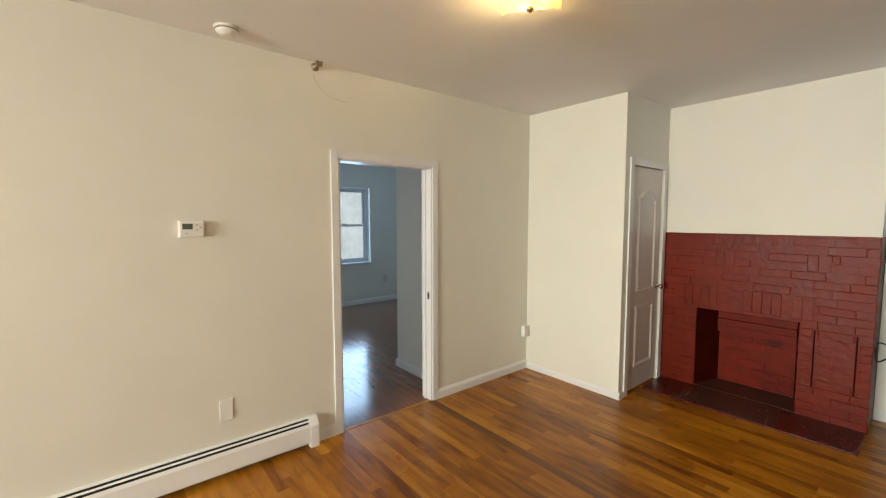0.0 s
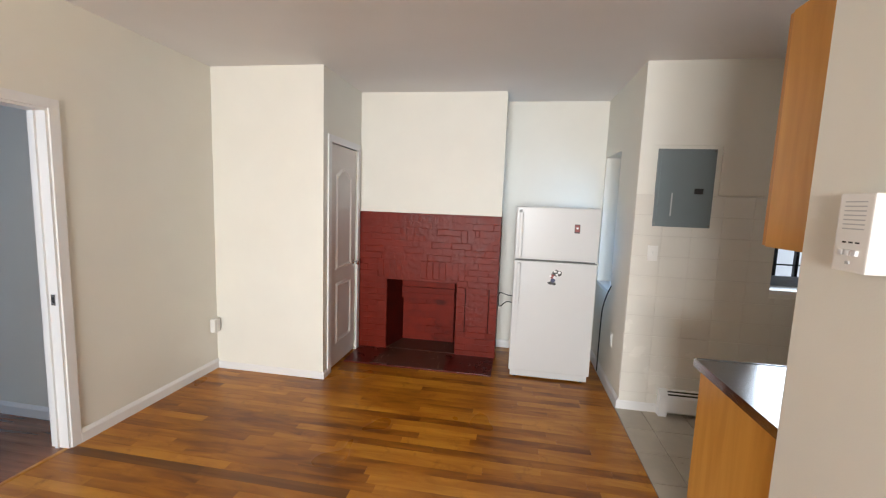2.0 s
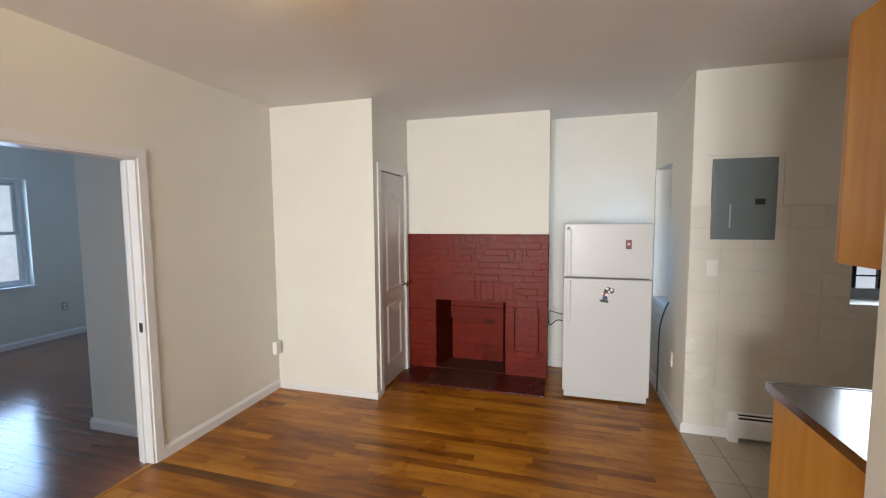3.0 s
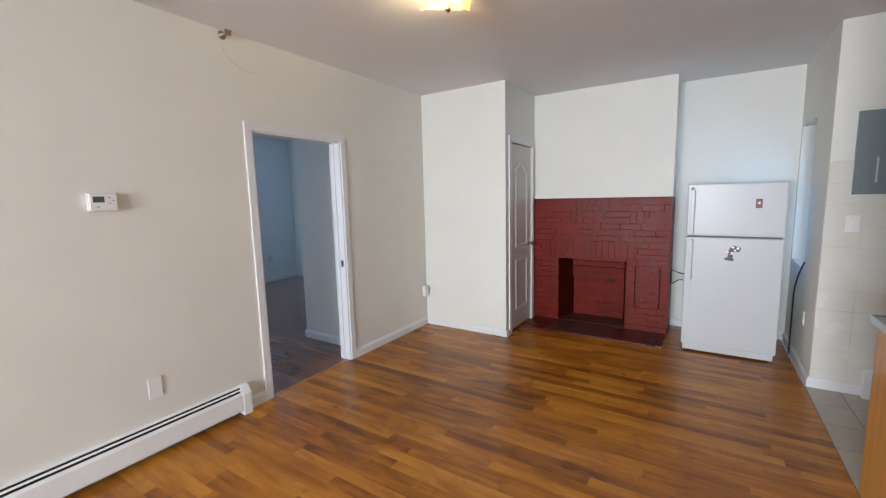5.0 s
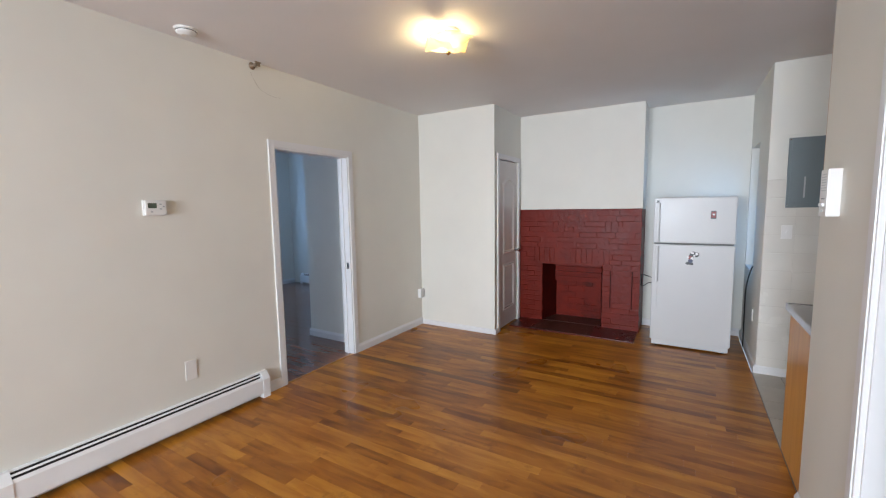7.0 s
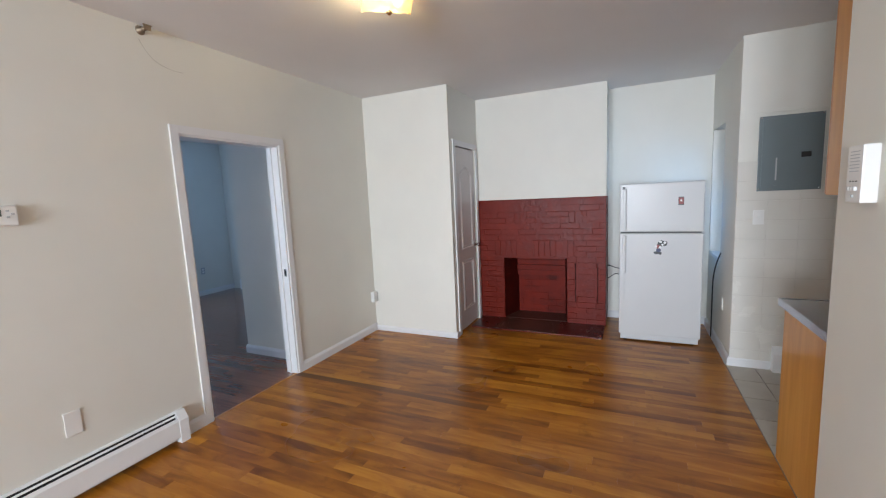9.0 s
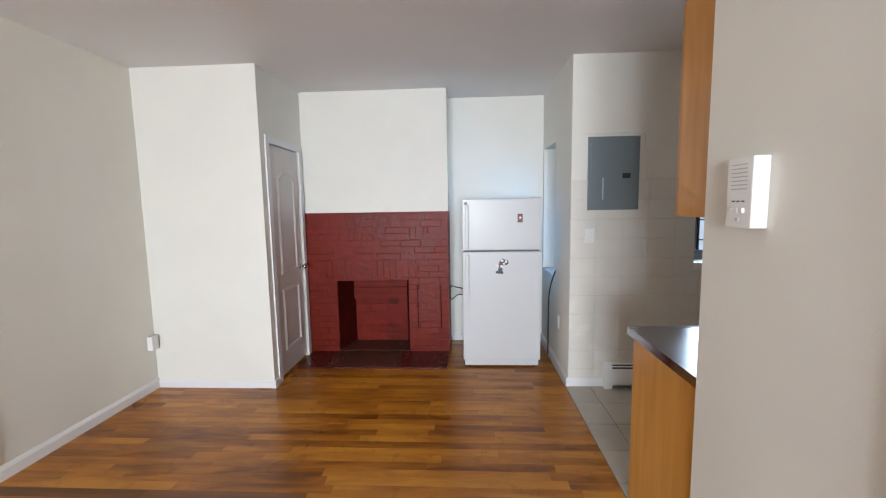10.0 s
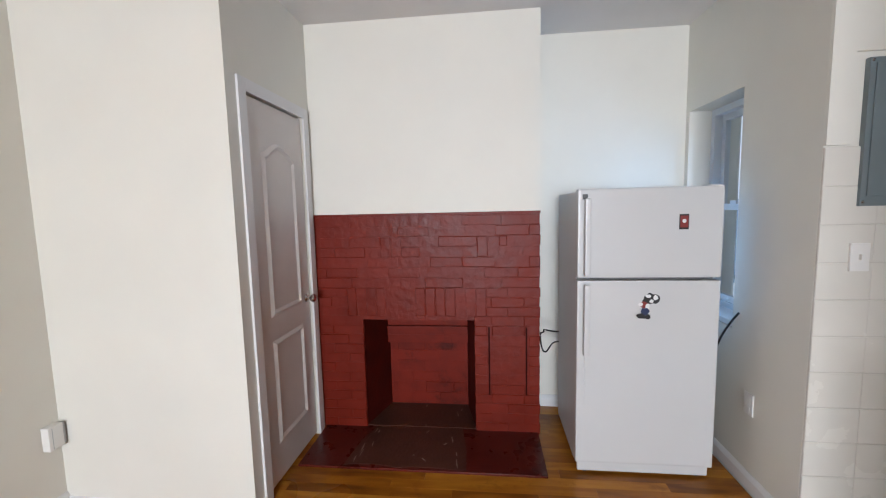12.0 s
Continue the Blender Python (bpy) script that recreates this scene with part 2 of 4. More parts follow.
def shade_material():
    """Thin frosted glass that glows and lets part of the lamp's light through."""
    m = material("frosted_shade", (0.85, 0.78, 0.62), 0.3, emit=((1.0, 0.60, 0.15), 1.3))
    t = m.node_tree
    clear, mix = t.nodes.new("ShaderNodeBsdfTransparent"), t.nodes.new("ShaderNodeMixShader")
    clear.inputs[0].default_value = (1.0, 0.85, 0.6, 1)
    mix.inputs[0].default_value = 0.45
    t.links.new(t.nodes["Principled BSDF"].outputs[0], mix.inputs[1]), t.links.new(clear.outputs[0], mix.inputs[2])
    t.links.new(mix.outputs[0], t.nodes["Material Output"].inputs[0])
    return m


SHADEGLASS = shade_material()
BULBGLOW = material("bulb_glow", (1, 0.9, 0.7), 0.3, emit=((1.0, 0.78, 0.40), 6))


def glass_material():
    m = bpy.data.materials.new("window_glass")
    m.use_nodes = True
    p = m.node_tree.nodes["Principled BSDF"]
    p.inputs["Transmission Weight"].default_value, p.inputs["Roughness"].default_value, p.inputs["IOR"].default_value = 1.0, 0.0, 1.1
    p.inputs["Base Color"].default_value = (0.97, 0.99, 1, 1)
    return m


GLASS = glass_material()

# ---- mesh helpers ----


def box(bm, x0, x1, y0, y1, z0, z1, bevel=0.0):
    r = bmesh.ops.create_cube(bm, size=1)
    bmesh.ops.scale(bm, vec=(abs(x1 - x0), abs(y1 - y0), abs(z1 - z0)), verts=r["verts"])
    bmesh.ops.translate(bm, vec=((x0 + x1) / 2, (y0 + y1) / 2, (z0 + z1) / 2), verts=r["verts"])
    if bevel:
        es = list({e for v in r["verts"] for e in v.link_edges})
        bmesh.ops.bevel(bm, geom=es, offset=bevel, segments=2, affect="EDGES", profile=0.7)
    return bm


def boxes(*args, bevel=0.0):
    bm = bmesh.new()
    for a in args:
        box(bm, *a, bevel=bevel)
    return bm


def turned(profile, m=None, seg=20):
    """A solid of revolution about z from (radius, height) pairs."""
    bm = bmesh.new()
    rings = []
    for r, z in profile:
        rings.append([bm.verts.new((r * math.cos(2 * math.pi * i / seg), r * math.sin(2 * math.pi * i / seg), z)) for i in range(seg)])
    for a, b in zip(rings, rings[1:]):
        for i in range(seg):
            f = bm.faces.new((a[i], a[(i + 1) % seg], b[(i + 1) % seg], b[i]))
            f.smooth = True
    bm.faces.new(rings[0][::-1])
    bm.faces.new(rings[-1])
    if m is not None:
        bm.transform(m)
    return bm


def extruded(outline, axis, a, b):
    """A prism: a closed outline in the two other axes, drawn out along axis from a to b."""
    bm = bmesh.new()

    def put(u, v, w):
        return {"x": (w, u, v), "y": (u, w, v), "z": (u, v, w)}[axis]
    A = [bm.verts.new(put(u, v, a)) for u, v in outline]
    B = [bm.verts.new(put(u, v, b)) for u, v in outline]
    n = len(A)
    for i in range(n):
        bm.faces.new((A[i], A[(i + 1) % n], B[(i + 1) % n], B[i]))
    bm.faces.new(A[::-1])
    bm.faces.new(B)
    bmesh.ops.recalc_face_normals(bm, faces=bm.faces)
    return bm


def tube(points, radius, seg=8):
    """A round cord along a smooth line of points."""
    bm = bmesh.new()
    P = [Vector(p) for p in points]
    fine = []
    for i in range(len(P) - 1):
        p0, p1, p2, p3 = P[max(i - 1, 0)], P[i], P[i + 1], P[min(i + 2, len(P) - 1)]
        for k in range(6):
            s = k / 6
            fine.append(0.5 * ((2 * p1) + (p2 - p0) * s + (2 * p0 - 5 * p1 + 4 * p2 - p3) * s * s + (3 * p1 - p0 - 3 * p2 + p3) * s ** 3))
    fine.append(P[-1])
    rings = []
    for i, p in enumerate(fine):
        d = (fine[min(i + 1, len(fine) - 1)] - fine[max(i - 1, 0)]).normalized()
        q = d.to_track_quat("Z", "Y")
        rings.append([bm.verts.new(p + q @ Vector((radius * math.cos(2 * math.pi * k / seg), radius * math.sin(2 * math.pi * k / seg), 0))) for k in range(seg)])
    for a, b in zip(rings, rings[1:]):
        for i in range(seg):
            bm.faces.new((a[i], a[(i + 1) % seg], b[(i + 1) % seg], b[i])).smooth = True
    bm.faces.new(rings[0][::-1])
    bm.faces.new(rings[-1])
    return bm


def mesh_of(name, bm, mat):
    me = bpy.data.meshes.new(name)
    bm.to_mesh(me)
    bm.free()
    me.materials.append(mat)
    return me


def part(name, bm, mat, parent=None, label=""):
    ob = new(name, mesh_of(name, bm, mat))
    if parent is not None:
        ob.parent = parent
        ob.matrix_parent_inverse = parent.matrix_world.inverted()
    return tagged(ob, label)


def thing(name, label, category, at=(0, 0, 0), group="", kind=""):
    ob = new(name)
    ob.empty_display_size = 0.1
    ob.location = at
    ob.matrix_world = Matrix.Translation(at)
    return tagged(ob, label, category, group, kind)


def structure(name, bm, mat, label, category):
    return tagged(part(name, bm, mat), label, category, kind="structure")


# ---- the place: plan in metres ----
NORTH, WEST, CEILING = 3.397, -5.50, 2.665
CLOSET_X, CLOSET_Y = 3.745, 2.363
CHIM_X, CHIM_Y = 4.595, 0.893
BACK_X, SOUTH, KIT_X = 4.997, -0.125, 3.825
PART_Y, PART_X = -0.08, 1.893

structure("wall_north", boxes((WEST, 1.606, NORTH, 3.52, -0.05, CEILING), (2.46, BACK_X + 0.2, NORTH, 3.52, -0.05, CEILING), (1.606, 2.46, NORTH, 3.52, 2.033, CEILING)), PAINT, "warm off-white painted wall with a doorway to the bedroom", "wall")
structure("wall_west", boxes((WEST - 0.25, WEST, -0.25, 0.125, -0.05, CEILING), (WEST - 0.25, WEST, 1.275, 1.475, -0.05, CEILING), (WEST - 0.25, WEST, 2.625, 3.52, -0.05, CEILING),
          (WEST - 0.25, WEST, 0.125, 1.275, -0.05, 0.85), (WEST - 0.25, WEST, 0.125, 1.275, 2.25, CEILING), (WEST - 0.25, WEST, 1.475, 2.625, -0.05, 0.85), (WEST - 0.25, WEST, 1.475, 2.625, 2.25, CEILING)), PAINT, "off-white painted street wall with two window openings", "wall")
structure("wall_closet_front", boxes((CLOSET_X, CLOSET_X + 0.1, CLOSET_Y, NORTH, -0.05, CEILING)), PAINT, "off-white painted front wall of the corner closet", "wall")
structure("wall_closet_side", boxes((CLOSET_X + 0.1, 3.88, CLOSET_Y, CLOSET_Y + 0.1, -0.05, CEILING), (3.88, 4.50, CLOSET_Y, CLOSET_Y + 0.1, 2.075, CEILING), (4.50, CHIM_X, CLOSET_Y, CLOSET_Y + 0.1, -0.05, CEILING)), PAINT, "off-white painted closet side wall around the door", "wall")
structure("wall_chimney", boxes((CHIM_X, BACK_X + 0.2, CHIM_Y, CLOSET_Y + 0.1, 1.464, CEILING)), PAINT, "off-white painted chimney breast above the brick fireplace", "wall")
structure("wall_closet_back", boxes((CHIM_X, BACK_X + 0.2, CLOSET_Y + 0.1, NORTH, -0.05, CEILING)), PAINT, "plain painted wall at the back of the closet", "wall")
structure("wall_east", boxes((BACK_X, BACK_X + 0.2, -0.45, CHIM_Y, -0.05, CEILING)), PAINT, "off-white painted alcove wall behind the refrigerator", "wall")
structure("wall_alcove", boxes((KIT_X, 4.365, -0.45, SOUTH, -0.05, CEILING), (4.95, BACK_X, -0.45, SOUTH, -0.05, CEILING), (4.365, 4.95, -0.45, SOUTH, -0.05, 0.80), (4.365, 4.95, -0.45, SOUTH, 2.095, CEILING)), PAINT, "off-white painted alcove side wall with a deep window recess", "wall")
structure("wall_kitchen_east", boxes((KIT_X, 4.15, -1.10, -0.45, -0.05, CEILING), (KIT_X, 4.15, -2.6, -1.69, -0.05, CEILING), (KIT_X, 4.15, -1.69, -1.10, -0.05, 1.005), (KIT_X, 4.15, -1.69, -1.10, 2.09, CEILING)), PAINT, "off-white kitchen wall with tiled lower part and a window", "wall")
structure("wall_kitchen_south", boxes((PART_X, KIT_X, -2.6, -2.45, -0.05, CEILING)), PAINT, "plain off-white end wall of the kitchen", "wall")
structure("wall_partition", boxes((1.155, PART_X, PART_Y - 0.075, PART_Y, -0.05, CEILING), (PART_X - 0.12, PART_X, -2.6, PART_Y - 0.075, -0.05, CEILING), (WEST, 0.32, PART_Y - 0.075, PART_Y, -0.05, CEILING), (0.32, 1.155, PART_Y - 0.075, PART_Y, 2.03, CEILING)), PAINT, "off-white painted partition with a doorway and the kitchen behind", "wall")
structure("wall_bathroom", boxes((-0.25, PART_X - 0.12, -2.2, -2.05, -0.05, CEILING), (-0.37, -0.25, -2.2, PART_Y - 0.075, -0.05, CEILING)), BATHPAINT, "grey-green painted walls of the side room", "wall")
structure("ceiling", boxes((WEST - 0.25, BACK_X + 0.2, -2.6, 3.52, CEILING, CEILING + 0.1)), CEIL, "white painted plaster ceiling with faint unevenness", "ceiling")
structure("ceiling_bedroom", boxes((-0.6, 5.3, 3.52, 7.9, CEILING, CEILING + 0.1)), CEIL, "white painted bedroom ceiling", "ceiling")
structure("wall_bedroom_north", boxes((-0.6, 3.20, 7.5, 7.75, -0.05, CEILING), (4.15, 5.3, 7.5, 7.75, -0.05, CEILING), (3.20, 4.15, 7.5, 7.75, -0.05, 0.75), (3.20, 4.15, 7.5, 7.75, 2.17, CEILING)), PAINT, "off-white bedroom wall with a double-hung window", "wall")
structure("wall_bedroom_east", boxes((5.05, 5.3, 3.52, 7.5, -0.05, CEILING)), PAINT, "plain off-white bedroom side wall", "wall")
# the opening in this unseen wall is added for the bedroom lamp
structure("wall_bedroom_west", boxes((-0.6, -0.45, 3.52, 5.3, -0.05, CEILING), (-0.6, -0.45, 6.3, 7.5, -0.05, CEILING), (-0.6, -0.45, 5.3, 6.3, -0.05, 0.75), (-0.6, -0.45, 5.3, 6.3, 2.17, CEILING)), PAINT, "off-white bedroom side wall, unseen, with an added window opening", "wall")
structure("wall_bedroom_stub", boxes((2.69, 5.05, 3.52, 4.31, -0.05, CEILING)), PAINT, "off-white closet block standing out into the bedroom", "wall")


def baseboard_run(axis, at, a, b, out, h=0.085):
    """A moulded skirting: axis it runs along, wall plane, ends, and the side it stands out to."""
    prof = [(at, -0.002), (at + out * 0.016, -0.002), (at + out * 0.016, h * 0.72), (at + out * 0.012, h * 0.82), (at + out * 0.006, h * 0.95), (at + out * 0.004, h), (at, h)]
    return structure("baseboard", extruded(prof, axis, a, b), TRIM, "white moulded wooden baseboard along the wall", "baseboard")


baseboard_run("x", NORTH, 2.515, CLOSET_X, -1)
baseboard_run("x", NORTH, 1.42, 1.551, -1)
baseboard_run("y", CLOSET_X, CLOSET_Y - 0.016, NORTH - 0.016, -1, 0.06)
baseboard_run("x", CLOSET_Y, CLOSET_X, 3.815, -1, 0.06)
baseboard_run("y", BACK_X, SOUTH + 0.016, CHIM_Y, -1)
baseboard_run("x", SOUTH, KIT_X - 0.016, BACK_X - 0.016, 1)
baseboard_run("y", KIT_X, -0.41, SOUTH + 0.0, -1)
baseboard_run("x", PART_Y, 1.231, PART_X, 1)
baseboard_run("y", 2.69, 3.52, 4.31 + 0.016, -1)
baseboard_run("x", 4.31, 2.69, 5.05, 1)
baseboard_run("x", 7.5, -0.45, 5.05, -1)


def casing(name, axis, plane, out, a0, a1, top, w, label, depth=0.018, flat=True):
    """Moulded door casing of two legs and a head around an opening a0..a1, on the side out of a wall plane."""
    ob = thing(name, label, "door frame", kind="structure")

    def leg(u0, u1, z0, z1):
        bm = bmesh.new()
        d = [0.0, depth, depth * 0.8]
        for lo, hi, dd in ((u0, u1, d[2]), (u0 + w * 0.18, u1 - w * 0.30, d[1]))[:1 if flat else 2]:
            if axis == "x":
                box(bm, lo, hi, plane, plane + out * dd, z0, z1, 0.002)
            else:
                box(bm, plane, plane + out * dd, lo, hi, z0, z1, 0.002)
        return bm
    part("casing_leg", leg(a0 - w, a0, 0, top + w), TRIM, ob)
    part("casing_leg", leg(a1, a1 + w, 0, top + w), TRIM, ob)
    hd = bmesh.new()
    for z0, z1, dd in ((top, top + w, depth * 0.8), (top + w * 0.3, top + w * 0.82, depth))[:1 if flat else 2]:
        if axis == "x":
            box(hd, a0, a1, plane, plane + out * dd, z0, z1, 0.002)
        else:
            box(hd, plane, plane + out * dd, a0, a1, z0, z1, 0.002)
    part("casing_head", hd, TRIM, ob)
    return ob


bed_frame = casing("door_frame_1", "x", NORTH, -1, 1.606, 2.46, 2.033, 0.055, "white painted door frame of the open bedroom doorway")
part("jamb", boxes((1.606, 1.62, NORTH - 0.002, 3.522, 0, 2.033)), TRIM, bed_frame)
part("jamb", boxes((2.446, 2.46, NORTH - 0.002, 3.522, 0, 2.033)), TRIM, bed_frame)
part("jamb_head", boxes((1.62, 2.446, NORTH - 0.002, 3.522, 2.019, 2.033)), TRIM, bed_frame)
part("door_stop", boxes((2.434, 2.446, 3.46, 3.48, 0, 2.019), (1.62, 1.632, 3.46, 3.48, 0, 2.019)), TRIM, bed_frame)
part("strike_plate", boxes((2.4445, 2.446, 3.415, 3.445, 0.90, 0.965)), CHROME, bed_frame, "small steel strike plate")
part("strike_hole", boxes((2.4435, 2.4446, 3.422, 3.438, 0.915, 0.95)), SLOT, bed_frame)

bath_frame = casing("door_frame_2", "x", PART_Y, 1, 0.32, 1.155, 2.03, 0.075, "white moulded door frame of the side room", 0.022, False)
part("jamb", boxes((1.143, 1.155, PART_Y - 0.077, PART_Y + 0.002, 0, 2.03)), TRIM, bath_frame)
part("jamb", boxes((0.32, 0.34, PART_Y - 0.077, PART_Y + 0.002, 0, 2.03)), TRIM, bath_frame)
part("jamb_head", boxes((0.34, 1.143, PART_Y - 0.077, PART_Y + 0.002, 2.01, 2.03)), TRIM, bath_frame)
part("strike_plate", boxes((1.133, 1.143, PART_Y - 0.074, PART_Y - 0.046, 0.910, 0.932), bevel=0.003), STEEL, bath_frame, "worn steel latch strike")

closet_frame = casing("door_frame_3", "x", CLOSET_Y, -1, 3.885, 4.497, 2.07, 0.062, "white painted frame of the closet door", 0.016)

# ---- closet door: two raised panels, the upper one arched ----


def closet_door():
    ob = thing("closet_door", "closed white two-panel closet door with arched upper panel", "door", (3.89, CLOSET_Y, 0.02))
    yf = CLOSET_Y + 0.012
    x0, x1, z0, z1 = 3.892, 4.49, 0.02, 2.064
    part("slab", boxes((x0, x1, yf, yf + 0.035, z0, z1), bevel=0.002), DOORPAINT, ob)

    def moulding(za, zb, arch):
        a, b = x0 + 0.125, x1 - 0.115
        outer, inner, field = [], [], []
        n = 14
        for lst, k in ((outer, 0.0), (inner, 0.02), (field, 0.034)):
            lst += [(a + k, za + k), (b - k, za + k)]
            for i in range(n + 1):
                s = i / n
                lst.append((b - k + (a - b + 2 * k) * s, zb - k + arch * math.sin(math.pi * s) ** 1.4))
        bm = bmesh.new()
        O = [bm.verts.new((u, yf - 0.0005, v)) for u, v in outer]
        I = [bm.verts.new((u, yf - 0.013, v)) for u, v in inner]
        F = [bm.verts.new((u, yf - 0.001, v)) for u, v in field]
        m = len(O)
        for i in range(m):
            bm.faces.new((O[i], O[(i + 1) % m], I[(i + 1) % m], I[i]))
            bm.faces.new((I[i], I[(i + 1) % m], F[(i + 1) % m], F[i]))
        bmesh.ops.recalc_face_normals(bm, faces=bm.faces)
        return bm
    part("upper_panel_moulding", moulding(0.93, 1.80, 0.07), DOORPAINT, ob)
    part("lower_panel_moulding", moulding(0.22, 0.80, 0.0), DOORPAINT, ob)
    for hz in (1.855, 1.105, 0.36):
        h = part("hinge", boxes((3.884, 3.905, yf - 0.006, yf - 0.001, hz - 0.045, hz + 0.045), bevel=0.002), TRIM, ob, "painted steel hinge")
        part("hinge_pin", turned([(0.005, -0.048), (0.006, -0.044), (0.006, 0.044), (0.005, 0.048)], Matrix.Translation((3.888, yf - 0.010, hz)), 10), TRIM, h)
    part("knob", turned([(0.028, 0), (0.028, 0.006), (0.012, 0.009), (0.010, 0.028), (0.022, 0.036), (0.027, 0.046), (0.024, 0.056), (0.012, 0.061)], Matrix.Translation((4.445, yf, 0.945)) @ Matrix.Rotation(radians(90), 4, "X")), CHROME, ob, "bright steel door knob")
    return ob


closet_door()

# ---- windows ----


def sash_window(name, axis, plane, a0, a1, z0, z1, mat, label, out, sill=0.235):
    """Double-hung window: outer frame, two sashes with rails and stiles, panes, sill. out: the side the outdoors lies on."""
    ob = thing(name, label, "window", kind="structure")

    def bx(a, b, d0, d1, za, zb, bevel=0.003):
        d0, d1 = sorted((plane + out * d0, plane + out * d1))
        return (a, b, d0, d1, za, zb) if axis == "x" else (d0, d1, a, b, za, zb)
    f, zm = 0.04, (z0 + z1) / 2
    part("window_frame", boxes(bx(a0, a0 + f, 0, 0.09, z0, z1), bx(a1 - f, a1, 0, 0.09, z0, z1), bx(a0 + f, a1 - f, 0, 0.09, z1 - f, z1), bx(a0 + f, a1 - f, 0, 0.09, z0, z0 + f)), mat, ob)
    for nm, za, zb, d in (("lower_sash", z0 + f, zm + 0.02, 0.01), ("upper_sash", zm - 0.02, z1 - f, 0.048)):
        r = 0.038
        s = part(nm, boxes(bx(a0 + f, a0 + f + r, d, d + 0.032, za, zb), bx(a1 - f - r, a1 - f, d, d + 0.032, za, zb), bx(a0 + f + r, a1 - f - r, d, d + 0.032, zb - r, zb), bx(a0 + f + r, a1 - f - r, d, d + 0.032, za, za + r)), mat, ob)
        g = part("pane", boxes(bx(a0 + f + r, a1 - f - r, d + 0.014, d + 0.018, za + r, zb - r)), GLASS, s)
        g.visible_shadow = False
    part("sash_lock", boxes(bx((a0 + a1) / 2 - 0.03, (a0 + a1) / 2 + 0.03, -0.006, 0.02, zm + 0.02, zm + 0.04)), mat, ob)
    if sill:
        part("window_sill", boxes(bx(a0, a1, -sill, 0.0, z0 - 0.025, z0 + 0.004)), TRIM, ob, "white painted window sill")
    return ob


sash_window("window_1", "y", 4.06, -1.69, -1.10, 1.03, 2.09, ALU, "grey aluminium double-hung kitchen window in a white reveal", 1)
sash_window("window_2", "x", -0.265, 4.365, 4.95, 0.83, 2.095, VINYL, "pale double-hung window in the alcove recess", -1, 0.14)
sash_window("window_3", "x", 7.60, 3.20, 4.15, 0.78, 2.17, VINYL, "added white double-hung window, unseen, for the bedroom's light with dark meeting rail", 1, 0)
structure("window_sill", boxes((3.17, 4.18, 7.47, 7.60, 0.755, 0.785), bevel=0.004), TRIM, "white painted bedroom window sill", "window sill")
sash_window("window_4", "y", WEST - 0.12, 0.125, 1.275, 0.88, 2.25, VINYL, "white double-hung living room window", -1, 0)
sash_window("window_5", "y", WEST - 0.12, 1.475, 2.625, 0.88, 2.25, VINYL, "white double-hung living room window", -1, 0)

# invented window out of view, there for the added bedroom lamp
sash_window("added_window_6", "y", -0.50, 5.3, 6.3, 0.75, 2.17, VINYL, "added white double-hung window, unseen, for the bedroom's light", -1, 0)
# iron guard bars outside the kitchen and alcove windows
guard = thing("window_guard", "black iron guard bars outside the kitchen window", "window guard", (4.26, -1.4, 1.05), group="window guards")
for gz in (1.18, 1.36, 1.48):
    part("rail", boxes((4.255, 4.265, -1.75, -1.05, gz - 0.006, gz + 0.006)), IRON, guard)
for gy in (-1.72, -1.52, -1.36, -1.22, -1.08):
    part("upright", boxes((4.245, 4.275, gy - 0.012, gy + 0.012, 1.02, 1.52)), IRON, guard)
part("bracket", boxes((4.15, 4.25, -1.73, -1.71, 1.17, 1.19)), IRON, guard)
part("bracket", boxes((4.15, 4.25, -1.09, -1.07, 1.17, 1.19)), IRON, guard)
guard2 = thing("window_guard", "black iron guard bars outside the alcove window", "window guard", (4.65, -0.55, 0.85), group="window guards")
for gz in (0.98, 1.14, 1.30):
    part("rail", boxes((4.33, 4.98, -0.565, -0.555, gz - 0.006, gz + 0.006)), IRON, guard2)
for gx in (4.36, 4.50, 4.65, 4.80, 4.95):
    part("upright", boxes((gx - 0.012, gx + 0.012, -0.575, -0.545, 0.84, 1.34)), IRON, guard2)
part("bracket", boxes((4.35, 4.37, -0.545, -0.45, 0.97, 0.99)), IRON, guard2)
part("bracket", boxes((4.94, 4.96, -0.545, -0.45, 0.97, 0.99)), IRON, guard2)

# ---- outdoors ----
structure("ground", boxes((-300, 300, -300, 300, -7.2, -7.0)), STONE, "grey concrete yard and street ground", "ground")


